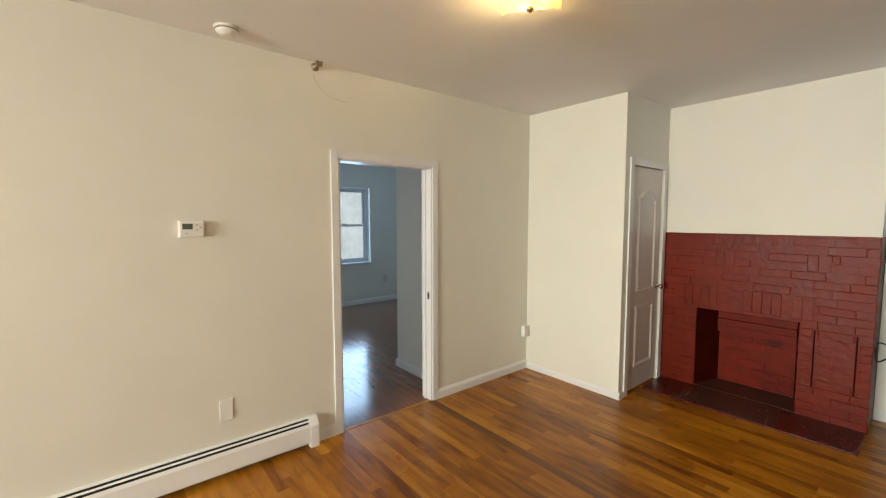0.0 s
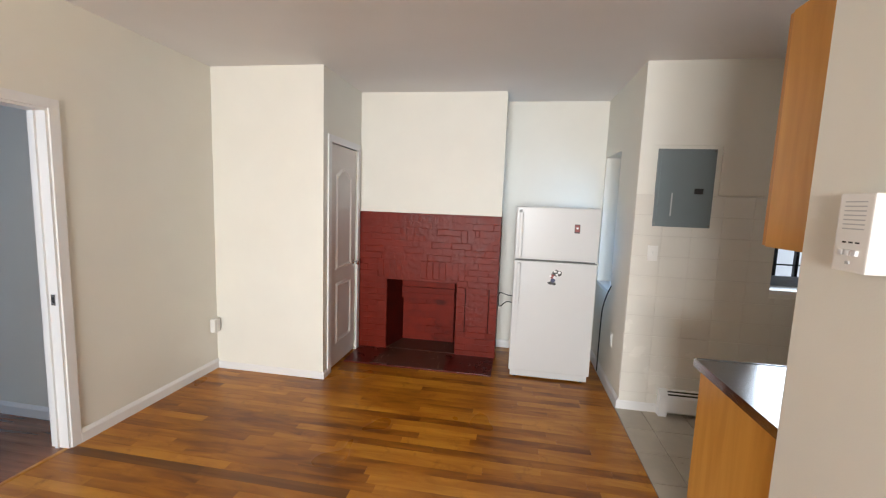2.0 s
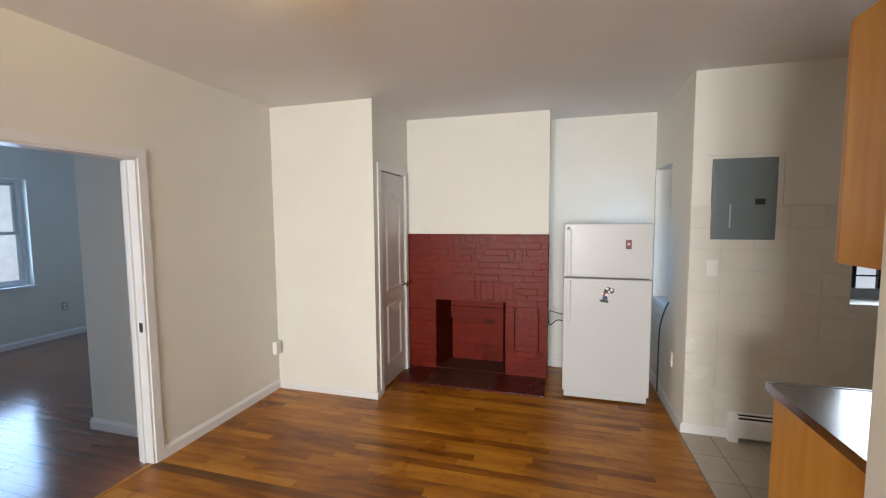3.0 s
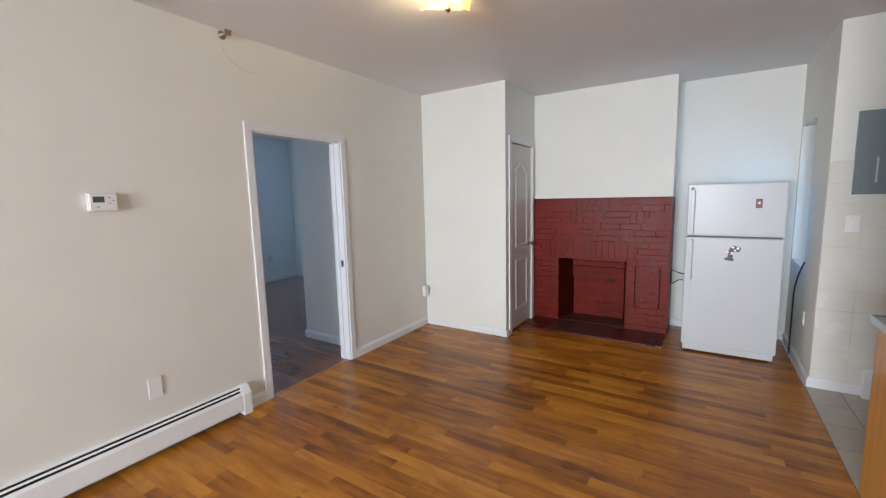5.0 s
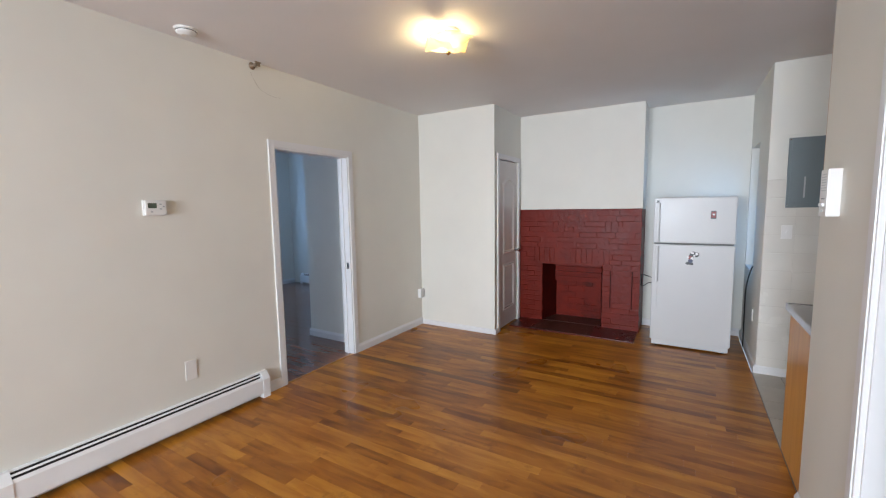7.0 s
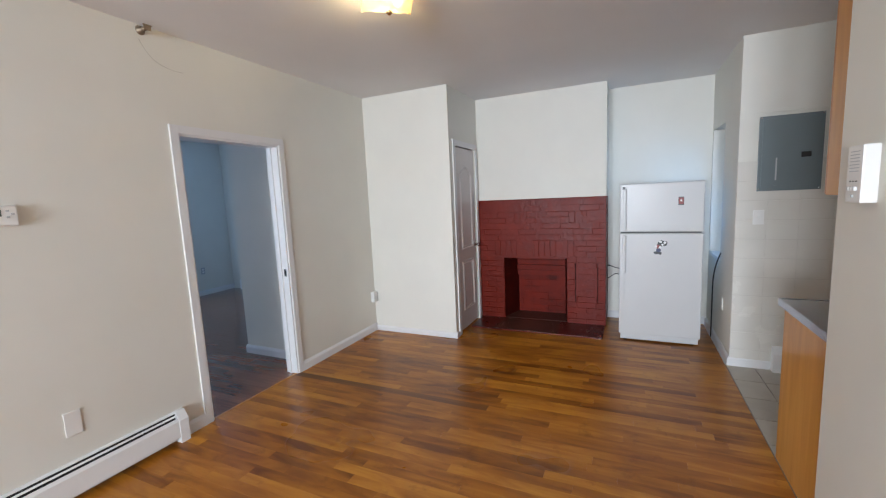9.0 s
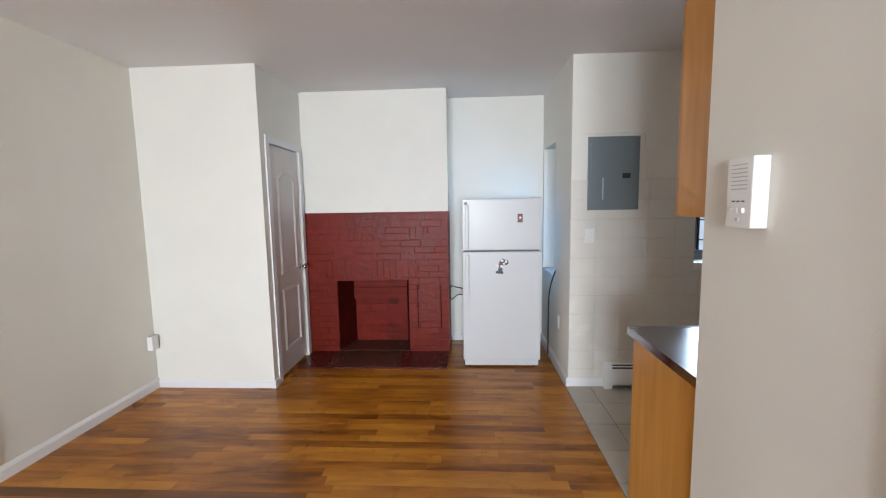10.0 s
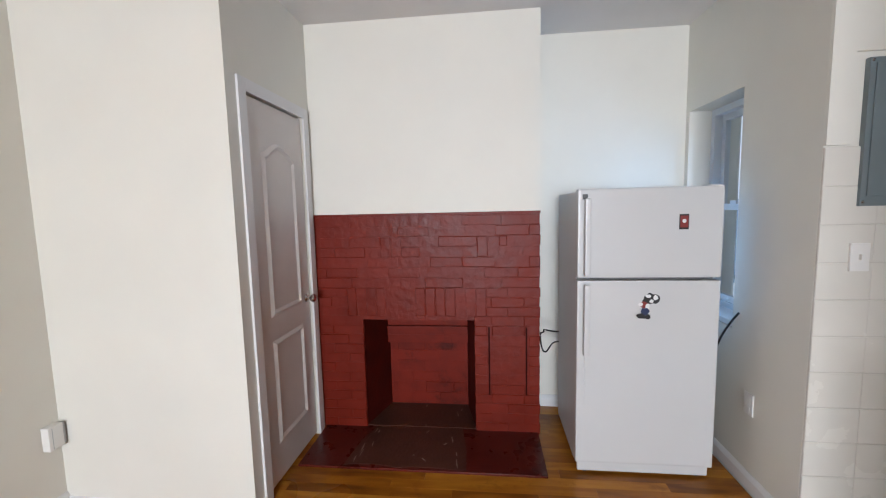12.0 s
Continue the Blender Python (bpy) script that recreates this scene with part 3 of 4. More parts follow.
def apartment_building(x0, x1, y0, y1, h, face, mat, label, wx=1.3, pitch=2.6):
    ob = thing("apartment_building", label, "building", ((x0 + x1) / 2, (y0 + y1) / 2, -7.0))
    part("wall", boxes((x0, x1, y0, y1, -7.0, h)), mat, ob)
    part("roof", boxes((x0 - 0.15, x1 + 0.15, y0 - 0.15, y1 + 0.15, h, h + 0.3)), STONE, ob)
    lo, hi = (x0, x1) if face in "NS" else (y0, y1)
    n = max(int((hi - lo) / pitch), 1)
    for k in range(n):
        c = lo + (k + 0.5) * (hi - lo) / n
        for st in range(int((h + 6.5) / 3.0)):
            zb = -6.0 + st * 3.0
            if face == "S":
                d, g = (c - wx / 2, c + wx / 2, y0 - 0.03, y0 + 0.02, zb, zb + 1.6), (c - wx / 2 + 0.08, c + wx / 2 - 0.08, y0 - 0.035, y0 - 0.031, zb + 0.08, zb + 1.52)
            elif face == "N":
                d, g = (c - wx / 2, c + wx / 2, y1 - 0.02, y1 + 0.03, zb, zb + 1.6), (c - wx / 2 + 0.08, c + wx / 2 - 0.08, y1 + 0.031, y1 + 0.035, zb + 0.08, zb + 1.52)
            else:
                d, g = (x0 - 0.03, x0 + 0.02, c - wx / 2, c + wx / 2, zb, zb + 1.6), (x0 - 0.035, x0 - 0.031, c - wx / 2 + 0.08, c + wx / 2 - 0.08, zb + 0.08, zb + 1.52)
            w = part("window", boxes(d), TRIM, ob)
            part("pane", boxes(g), PANEGREY, w)
    return ob


PANEGREY = material("far_window_pane", (0.22, 0.27, 0.33), 0.1, var=0.3, scale=0.5)
apartment_building(-6, 16, 22, 30, 26, "S", FACADE, "pale yellow brick apartment building across the yard", 1.1, 2.3)
apartment_building(9.5, 15, -9, 6.5, 16, "W", FACADE2, "white painted masonry building across the light well", 1.0, 3.2)

# ---- fireplace ----
FIRE_Y0, FIRE_Y1, FIRE_Z = 1.311, 2.057, 0.765


def fireplace():
    ob = thing("fireplace", "dark red painted brick fireplace with an empty firebox", "fireplace", (CHIM_X, 1.63, 0))
    xb = 4.95
    part("pier", boxes((CHIM_X - 0.0006, BACK_X + 0.2, CHIM_Y + 0.004, FIRE_Y0, -0.05, 1.456)), MORTAR, ob)
    part("pier", boxes((CHIM_X - 0.0006, BACK_X + 0.2, FIRE_Y1, CLOSET_Y, -0.05, 1.456)), MORTAR, ob)
    part("breast", boxes((CHIM_X - 0.0006, BACK_X + 0.2, FIRE_Y0, FIRE_Y1, FIRE_Z, 1.456)), MORTAR, ob)
    part("firebox_back", boxes((4.9365, BACK_X + 0.2, FIRE_Y0, FIRE_Y1, -0.05, FIRE_Z)), BRICKDEEP, ob)
    # splayed cheeks, their shade painted in with the darker red
    part("cheek", extruded([(CHIM_X + 0.012, FIRE_Y1), (xb, FIRE_Y1), (xb, FIRE_Y1 - 0.10)], "z", 0.0, FIRE_Z), CHEEKSHADE, ob, "splayed side of the firebox, its red darkened for shade")
    part("cheek", extruded([(CHIM_X + 0.012, FIRE_Y0), (xb, FIRE_Y0 + 0.07), (xb, FIRE_Y0)], "z", 0.0, FIRE_Z), CHEEKSHADE, ob, "splayed side of the firebox, its red darkened for shade")
    for k in range(4):
        z = 0.505 + k * 0.066
        part("throat_brick", boxes((4.900 - 0.010 * (k % 2), xb, FIRE_Y0 + 0.062, FIRE_Y1 - 0.088, z, z + 0.063), bevel=0.004), BRICKDEEP, ob, "stepped brick course at the firebox throat")
    # flat dark strips paint in the shade of upright slots, nothing is recessed
    for gy in (0.979, 1.218):
        part("groove", boxes((CHIM_X - 0.0030, CHIM_X + 0.003, gy - 0.005, gy + 0.005, 0.24, 0.72)), GROOVE, ob, "dark strip painting the shade of an upright slot between the bricks")
    part("cap", boxes((CHIM_X - 0.004, CHIM_X + 0.03, CHIM_Y - 0.002, CLOSET_Y - 0.002, 1.452, 1.468), bevel=0.003), BRICK, ob, "painted mortar edge above the bricks")
    cache = {}
    rng = random.Random(4)

    def brick(yc, zc, ly, lz, x=CHIM_X, dx=0.03, mat=BRICK):
        key = (round(ly, 3), round(lz, 3), rng.randrange(3), mat.name)
        if key not in cache:
            bm = bmesh.new()
            b = 0.0036
            V = [[bm.verts.new((px, sy * (ly / 2 - ins) + rng.uniform(-0.0015, 0.0015), sz * (lz / 2 - ins) + rng.uniform(-0.0015, 0.0015))) for sy, sz in ((-1, -1), (1, -1), (1, 1), (-1, 1))] for px, ins in ((dx, 0), (b, 0), (0, b))]
            for A, B in zip(V, V[1:]):
                for i in range(4):
                    bm.faces.new((A[i], A[(i + 1) % 4], B[(i + 1) % 4], B[i]))
            bm.faces.new(V[2])
            bmesh.ops.recalc_face_normals(bm, faces=bm.faces)
            cache[key] = mesh_of("brick", bm, mat)
        o = new("brick", cache[key])
        o.parent = ob
        o.matrix_parent_inverse = ob.matrix_world.inverted()
        o.matrix_basis = pose(x + rng.uniform(-0.0062, 0.0008), yc, zc, rng.uniform(-0.7, 0.7), 0, 0)

    g = 0.0022

    def course(y0, y1, zc, lz, length, shift):
        y = y0 - shift
        while y < y1 - 0.004:
            a, b = max(y, y0), min(y + length, y1)
            if b - a > 0.03:
                brick((a + b) / 2, zc, round(b - a, 2) - g, lz - g)
            y += length
    # piers beside the firebox, courses of stretchers
    n = 12
    hz = 0.79 / n
    for i in range(n):
        zc = 0.004 + (i + 0.5) * hz
        course(FIRE_Y1, CLOSET_Y - 0.004, zc, hz, 0.205, 0.1 * (i % 2))
        if 4 <= i < 11:
            course(CHIM_Y, 0.966, zc, hz, 0.205, 0.1 * (i % 2))
            course(0.992, 1.206, zc, hz, 0.205, 0.1 * (i % 2))
            course(1.230, FIRE_Y0, zc, hz, 0.205, 0)
        else:
            course(CHIM_Y, FIRE_Y0, zc, hz, 0.205, 0.1 * (i % 2))
    # soldier course over the opening
    y = 1.235
    while y < 2.13:
        brick(y + 0.033, 0.885, 0.066 - g, 0.19 - g)
        y += 0.066
    for i in range(3):
        zc = 0.79 + (i + 0.5) * 0.0633
        course(y, CLOSET_Y - 0.004, zc, 0.0633, 0.205, 0.1 * (i % 2))
        course(CHIM_Y, 1.235, zc, 0.0633, 0.205, 0.1 * (i % 2))
    # upper field with upright bricks set in
    n = 7
    hz = (1.45 - 0.98) / n
    for i in range(n):
        zc = 0.98 + (i + 0.5) * hz
        if i in (3, 4):
            course(CHIM_Y, 1.15, zc, hz, 0.205, 0.1 * (i % 2))
            course(1.29, 1.78, zc, hz, 0.245, 0.12 * (i % 2))
            course(1.92, CLOSET_Y - 0.004, zc, hz, 0.205, 0.1 * (i % 2))
        else:
            course(CHIM_Y, CLOSET_Y - 0.004, zc, hz, 0.21 if i % 3 else 0.245, 0.07 * (i % 3))
    for yc in (1.185, 1.255, 1.815, 1.885):
        brick(yc, 0.98 + 4 * hz, 0.07 - g, 2 * hz - g)
    # back of the firebox
    n = 7
    for i in range(n):
        zc = 0.03 + (i + 0.5) * 0.57 / n
        a = 0.1 * (i % 2)
        y = 1.385 - a
        while y < 1.955:
            lo, hi = max(y, 1.385), min(y + 0.205, 1.955)
            if hi - lo > 0.03:
                brick((lo + hi) / 2, zc, round(hi - lo, 2) - g, 0.57 / n - g, 4.938, 0.012, BRICKDEEP)
            y += 0.205
    return ob


fireplace()
hearth = thing("hearth", "worn dark red painted hearth slab on the floor", "hearth", (4.37, 1.63, 0))
part("slab", boxes((4.15, CHIM_X + 0.010, CHIM_Y + 0.01, CLOSET_Y - 0.018, 0.0, 0.014), bevel=0.003), HEARTH, hearth)
part("firebox_floor", boxes((CHIM_X + 0.012, 4.95, FIRE_Y0, FIRE_Y1, 0.0, 0.018)), SOOT, hearth, "sooty worn firebox floor")
rw = random.Random(21)
rim = [(4.17 + rw.uniform(-0.01, 0.01), 1.36 + 0.72 * k / 7) for k in range(8)]
rim += [(4.30, 2.065), (4.42, 2.045), (4.52, 2.01), (4.604, 1.97), (4.604, 1.40), (4.50, 1.385), (4.36, 1.37)]
part("worn_patch", extruded([(x + rw.uniform(-0.006, 0.006) * (x < 4.6), y + rw.uniform(-0.008, 0.008)) for x, y in rim], "z", 0.0142, 0.0160), SOOT, hearth, "sooty worn patch with pale scrapes")
for k in range(18):
    side = k % 3
    if side == 0:
        px, py, ang = rw.uniform(4.20, 4.58), rw.uniform(1.93, 2.05), rw.uniform(-14, 6)
    elif side == 1:
        px, py, ang = rw.uniform(4.20, 4.85), rw.uniform(1.40, 1.46), rw.uniform(-8, 12)
    else:
        px, py, ang = rw.uniform(4.20, 4.90), rw.uniform(1.45, 1.93), rw.uniform(-60, 60)
    L, W = rw.uniform(0.010, 0.055) * (0.4 if side == 2 else 1), rw.uniform(0.0012, 0.004)
    bm = extruded([(-L, 0), (-L * 0.3, -W), (L, -W * 0.4), (L * 0.8, W * 0.6), (-L * 0.2, W)], "z", 0, 0.0008)
    bm.transform(pose(px, py, 0.0161 if px < 4.60 else 0.0181, 0, 0, ang))
    part("scrape", bm, SCRAPE, hearth, "pale scrape in the worn paint")

# ---- refrigerator ----


def refrigerator():
    ob = thing("refrigerator", "white top-freezer refrigerator with two stickers on its doors", "refrigerator", (4.5, 0.39, 0))
    y0, y1, xf = 0.035, 0.75, 4.195
    part("cabinet", boxes((xf + 0.075, 4.80, y0 + 0.006, y1 - 0.006, 0.05, 1.565), bevel=0.008), FRIDGESIDE, ob)
    part("gasket", boxes((xf + 0.058, xf + 0.076, y0 + 0.012, y1 - 0.012, 0.09, 1.56)), GASKET, ob)
    fz = part("freezer_door", boxes((xf, xf + 0.06, y0, y1, 1.112, 1.58), bevel=0.012), FRIDGE, ob)
    fd = part("fridge_door", boxes((xf, xf + 0.06, y0, y1, 0.075, 1.098), bevel=0.012), FRIDGE, ob)

    def handle(za, zb, parent):
        bm = bmesh.new()
        box(bm, xf - 0.048, xf - 0.022, y1 - 0.058, y1 - 0.028, za, zb, 0.008)
        box(bm, xf - 0.03, xf + 0.002, y1 - 0.060, y1 - 0.036, zb - 0.05, zb - 0.01, 0.004)
        box(bm, xf - 0.03, xf + 0.002, y1 - 0.060, y1 - 0.036, za + 0.01, za + 0.05, 0.004)
        part("handle", bm, FRIDGE, parent, "white moulded door handle")
    handle(1.13, 1.53, fz)
    handle(0.70, 1.08, fd)
    part("trim_strip", boxes((xf - 0.004, xf + 0.001, y1 - 0.055, y1 - 0.042, 0.40, 0.70), bevel=0.0015), FRIDGE, fd)
    part("badge", boxes((xf - 0.002, xf + 0.001, y1 - 0.048, y1 - 0.022, 1.525, 1.552)), BLACK, fz, "small black maker's badge")
    part("hinge_cover", boxes((xf + 0.01, xf + 0.09, y0 + 0.01, y0 + 0.07, 1.58, 1.586), bevel=0.002), FRIDGE, ob)
    part("kick_grille", boxes((xf + 0.022, xf + 0.042, y0 + 0.015, y1 - 0.015, 0.016, 0.074), bevel=0.004), FRIDGE, ob)
    for fy in (y0 + 0.06, y1 - 0.06):
        for fx in (xf + 0.055, 4.74):
            part("foot", turned([(0.018, 0.0), (0.02, 0.004), (0.02, 0.015), (0.01, 0.02), (0.01, 0.06)], Matrix.Translation((fx, fy, 0)), 12), BLACK, ob)
    part("compressor_cover", boxes((4.80, 4.83, y0 + 0.05, y1 - 0.05, 0.08, 1.5)), GASKET, ob)
    return ob


refrigerator()
mag = thing("magnet", "small dark red rectangular magnet on the freezer door", "magnet", (4.193, 0.226, 1.40))
part("plate", boxes((4.1915, 4.1948, 0.203, 0.249, 1.362, 1.440), bevel=0.001), BLACK, mag)
part("picture", boxes((4.1905, 4.1914, 0.207, 0.245, 1.372, 1.432)), RED, mag)
part("spot", turned([(0.010, 0), (0.010, 0.0006)], Matrix.Translation((4.1904, 0.226, 1.405)) @ Matrix.Rotation(radians(-90), 4, "Y"), 12), WHITEPRINT, mag)
stk = thing("sticker", "dark multicoloured cut-out sticker on the refrigerator door", "sticker", (4.194, 0.40, 0.96))


def blot(name, yc, zc, ry, rz, mat, layer, seed):
    r = random.Random(seed)
    pts = [(yc + ry * (1 + r.uniform(-0.25, 0.25)) * math.cos(2 * math.pi * i / 14), zc + rz * (1 + r.uniform(-0.25, 0.25)) * math.sin(2 * math.pi * i / 14)) for i in range(14)]
    x = 4.1945 - layer * 0.0006
    part(name, extruded(pts, "x", x, x - 0.0005), mat, stk)


for k, (nm, yc, zc, ry, rz, mt) in enumerate([("patch", 0.375, 1.000, 0.042, 0.030, BLACK), ("patch", 0.352, 1.008, 0.013, 0.013, WHITEPRINT), ("patch", 0.388, 1.014, 0.014, 0.010, WHITEPRINT), ("patch", 0.372, 0.988, 0.010, 0.009, WHITEPRINT), ("patch", 0.408, 0.968, 0.024, 0.020, RED), ("patch", 0.392, 0.962, 0.013, 0.015, WHITEPRINT), ("patch", 0.428, 0.972, 0.012, 0.010, WHITEPRINT), ("patch", 0.405, 0.934, 0.020, 0.020, DARKBLUE), ("patch", 0.424, 0.908, 0.024, 0.015, BLACK), ("patch", 0.390, 0.905, 0.016, 0.014, BLACK)]):
    blot(nm, yc, zc, ry, rz, mt, k, k + 3)
tagged(part("power_cord", tube([(4.83, 0.70, 0.62), (4.72, 0.80, 0.66), (4.62, 0.862, 0.70), (4.57, 0.875, 0.70), (4.64, 0.885, 0.66), (4.60, 0.88, 0.585), (4.56, 0.86, 0.575), (4.66, 0.80, 0.60), (4.83, 0.72, 0.55)], 0.005), BLACK), "black power cord looped beside the refrigerator", "cord")
tagged(part("cable", tube([(4.30, -0.117, 0.90), (4.36, -0.105, 0.82), (4.42, -0.095, 0.72), (4.46, -0.09, 0.60), (4.50, -0.095, 0.35), (4.53, -0.10, 0.012)], 0.006), BLACK), "dark cable hanging from the window recess", "cable")

# ---- north wall fittings ----


def thermostat():
    ob = thing("thermostat", "white wall thermostat with a small grey display", "thermostat", (0.685, NORTH, 1.54))
    part("base", boxes((0.622, 0.752, NORTH - 0.012, NORTH, 1.492, 1.592), bevel=0.004), PLASTIC, ob)
    part("cover", boxes((0.626, 0.748, NORTH - 0.034, NORTH - 0.012, 1.496, 1.588), bevel=0.006), PLASTIC, ob)
    part("display", boxes((0.640, 0.690, NORTH - 0.0355, NORTH - 0.033, 1.540, 1.572)), LCD, ob, "grey liquid crystal display")
    for bx_, bz in ((0.712, 1.565), (0.730, 1.55), (0.712, 1.535), (0.66, 1.517)):
        part("button", boxes((bx_ - 0.006, bx_ + 0.006, NORTH - 0.037, NORTH - 0.033, bz - 0.004, bz + 0.004), bevel=0.001), PLASTICGREY, ob)


thermostat()


def plate(name, label, cx, cz, w, h, kind):
    ob = thing(name, label, "wall plate", (cx, NORTH, cz))
    part("cover_plate", boxes((cx - w / 2, cx + w / 2, NORTH - 0.007, NORTH, cz - h / 2, cz + h / 2), bevel=0.003), PLASTIC, ob)
    if kind == "outlet":
        for dz in (-0.022, 0.022):
            s = part("socket", boxes((cx - 0.017, cx + 0.017, NORTH - 0.009, NORTH - 0.0065, cz + dz - 0.015, cz + dz + 0.015), bevel=0.001), PLASTIC, ob)
            part("slot", boxes((cx - 0.008, cx - 0.006, NORTH - 0.0095, NORTH - 0.0088, cz + dz - 0.005, cz + dz + 0.006), (cx + 0.006, cx + 0.008, NORTH - 0.0095, NORTH - 0.0088, cz + dz - 0.005, cz + dz + 0.006)), SLOT, s)
    return ob


plate("wall_plate", "white wall plate above the baseboard heater", 0.832, 0.41, 0.075, 0.135, "blank")
plate("wall_outlet", "white outlet plate beside the closet corner", 3.694, 0.412, 0.072, 0.118, "outlet")
bo = thing("wall_outlet", "white outlet plate low on the bedroom wall", "wall plate", (4.47, 7.5, 0.43))
part("cover_plate", boxes((4.435, 4.505, 7.493, 7.5, 0.372, 0.488), bevel=0.003), PLASTICGREY, bo)
part("socket", boxes((4.453, 4.487, 7.491, 7.4935, 0.437, 0.467)), PLASTIC, bo)
part("socket", boxes((4.453, 4.487, 7.491, 7.4935, 0.393, 0.423)), PLASTIC, bo)
adapter = thing("plug_adapter", "white plug-in adapter box in the corner outlet", "adapter", (3.69, NORTH, 0.41))
part("body", boxes((3.652, 3.722, NORTH - 0.050, NORTH - 0.010, 0.355, 0.475), bevel=0.006), PLASTIC, adapter)
# grey block beside the body stands in for its shadow in the corner
part("back_plate", boxes((3.722, 3.736, NORTH - 0.044, NORTH - 0.010, 0.360, 0.470), bevel=0.003), PLASTICGREY, adapter, "thin grey block standing in for the adapter's shadow on the closet wall")
part("seam", boxes((3.668, 3.671, NORTH - 0.0507, NORTH - 0.049, 0.362, 0.468)), PLASTICGREY, adapter)


def baseboard_heater(label, length, m):
    """Hydronic heater running along local x from 0 to length, standing out to local -y."""
    ob = thing("baseboard_heater", label, "radiator", group="baseboard heaters")
    h = 0.205
    front = extruded([(-0.062, 0.040), (-0.058, 0.040), (-0.058, 0.150), (-0.050, 0.169), (-0.053, 0.172), (-0.062, 0.153)], "x", 0.05, length - 0.05)
    part("front_cover", front, METALWHITE, ob)
    top = extruded([(0, h), (-0.018, h), (-0.026, 0.201), (-0.025, 0.198), (-0.017, h - 0.004), (0, h - 0.004)], "x", 0.05, length - 0.05)
    part("top_cover", top, METALWHITE, ob)
    part("back_plate", boxes((0.05, length - 0.05, -0.004, 0.0, 0.03, h - 0.004)), METALWHITE, ob)
    part("damper", extruded([(-0.034, 0.190), (-0.043, 0.183), (-0.043, 0.181), (-0.034, 0.188)], "x", 0.05, length - 0.05), METALWHITE, ob)
    # black liner and element block put the shade behind the slot into colour
    part("slot_shadow_box", boxes((0.055, length - 0.055, -0.054, -0.006, 0.125, 0.150), (0.055, length - 0.055, -0.024, -0.0045, 0.15, 0.197)), SLOT, ob, "black liner painting the shade inside the outlet slot")
    part("fins", boxes((0.06, length - 0.06, -0.052, -0.006, 0.06, 0.12)), SLOT, ob, "plain block for the finned heating element, black for shade")
    part("pipe", tube([(0.02, -0.03, 0.09), (length / 2, -0.03, 0.09), (length - 0.02, -0.03, 0.09)], 0.011), BRASS, ob)
    cap = [(0, 0.0), (-0.064, 0.0), (-0.066, 0.155), (-0.050, 0.18), (-0.030, h + 0.003), (0, h + 0.003)]
    part("end_cap", extruded(cap, "x", 0.0, 0.06), METALWHITE, ob, "white enamelled end cap")
    part("end_cap", extruded(cap, "x", length - 0.06, length), METALWHITE, ob, "white enamelled end cap")
    ob.matrix_world = m
    return ob


baseboard_heater("long white enamelled baseboard heater under the thermostat", 1.55, pose(-0.15, NORTH, 0))
baseboard_run("x", NORTH, WEST, -0.152, -1)
baseboard_heater("short white baseboard heater below the kitchen window", 1.5, pose(KIT_X - 0.008, -0.41, 0.0, 0, 0, -90))
baseboard_heater("white baseboard heater along the bedroom wall", 1.4, pose(5.05, 7.25, 0.0, 0, 0, -90))

# sidewall sprinkler, smoke detector, wall cracks
spr = thing("sprinkler_head", "brass sidewall sprinkler head close under the ceiling", "sprinkler", (1.455, NORTH, 2.632))
R90 = Matrix.Rotation(radians(90), 4, "X")
part("escutcheon", turned([(0.028, 0), (0.026, 0.004), (0.014, 0.008), (0.012, 0.03)], Matrix.Translation((1.455, NORTH, 2.632)) @ R90), DULLBRASS, spr)
part("body", turned([(0.010, 0.03), (0.013, 0.034), (0.013, 0.045), (0.006, 0.05), (0.006, 0.07)], Matrix.Translation((1.455, NORTH, 2.632)) @ R90, 12), DULLBRASS, spr)
part("deflector", boxes((1.430, 1.480, NORTH - 0.082, NORTH - 0.068, 2.644, 2.648), (1.434, 1.476, NORTH - 0.074, NORTH - 0.071, 2.617, 2.644)), DULLBRASS, spr)
smk = thing("smoke_detector", "round white smoke detector on the ceiling", "smoke detector", (0.88, 3.22, CEILING))
FLIP = Matrix.Translation((0.88, 3.22, CEILING)) @ Matrix.Rotation(math.pi, 4, "X")
part("base", turned([(0.068, 0), (0.068, 0.010), (0.064, 0.012)], FLIP, 28), PLASTIC, smk)
part("cover", turned([(0.060, 0.012), (0.060, 0.022), (0.052, 0.034), (0.03, 0.038), (0.028, 0.041)], FLIP, 28), PLASTIC, smk)
part("vent_ring", turned([(0.0605, 0.015), (0.0608, 0.019)], FLIP, 28), SLOT, smk)
tagged(part("wall_crack", tube([(1.44, NORTH, 2.58), (1.46, NORTH, 2.54), (1.52, NORTH, 2.47), (1.62, NORTH, 2.44), (1.70, NORTH, 2.44)], 0.0010, 5), CRACK), "thin hairline crack in the wall paint", "crack", kind="structure")

# ---- ceiling light: bent square glass shade ----


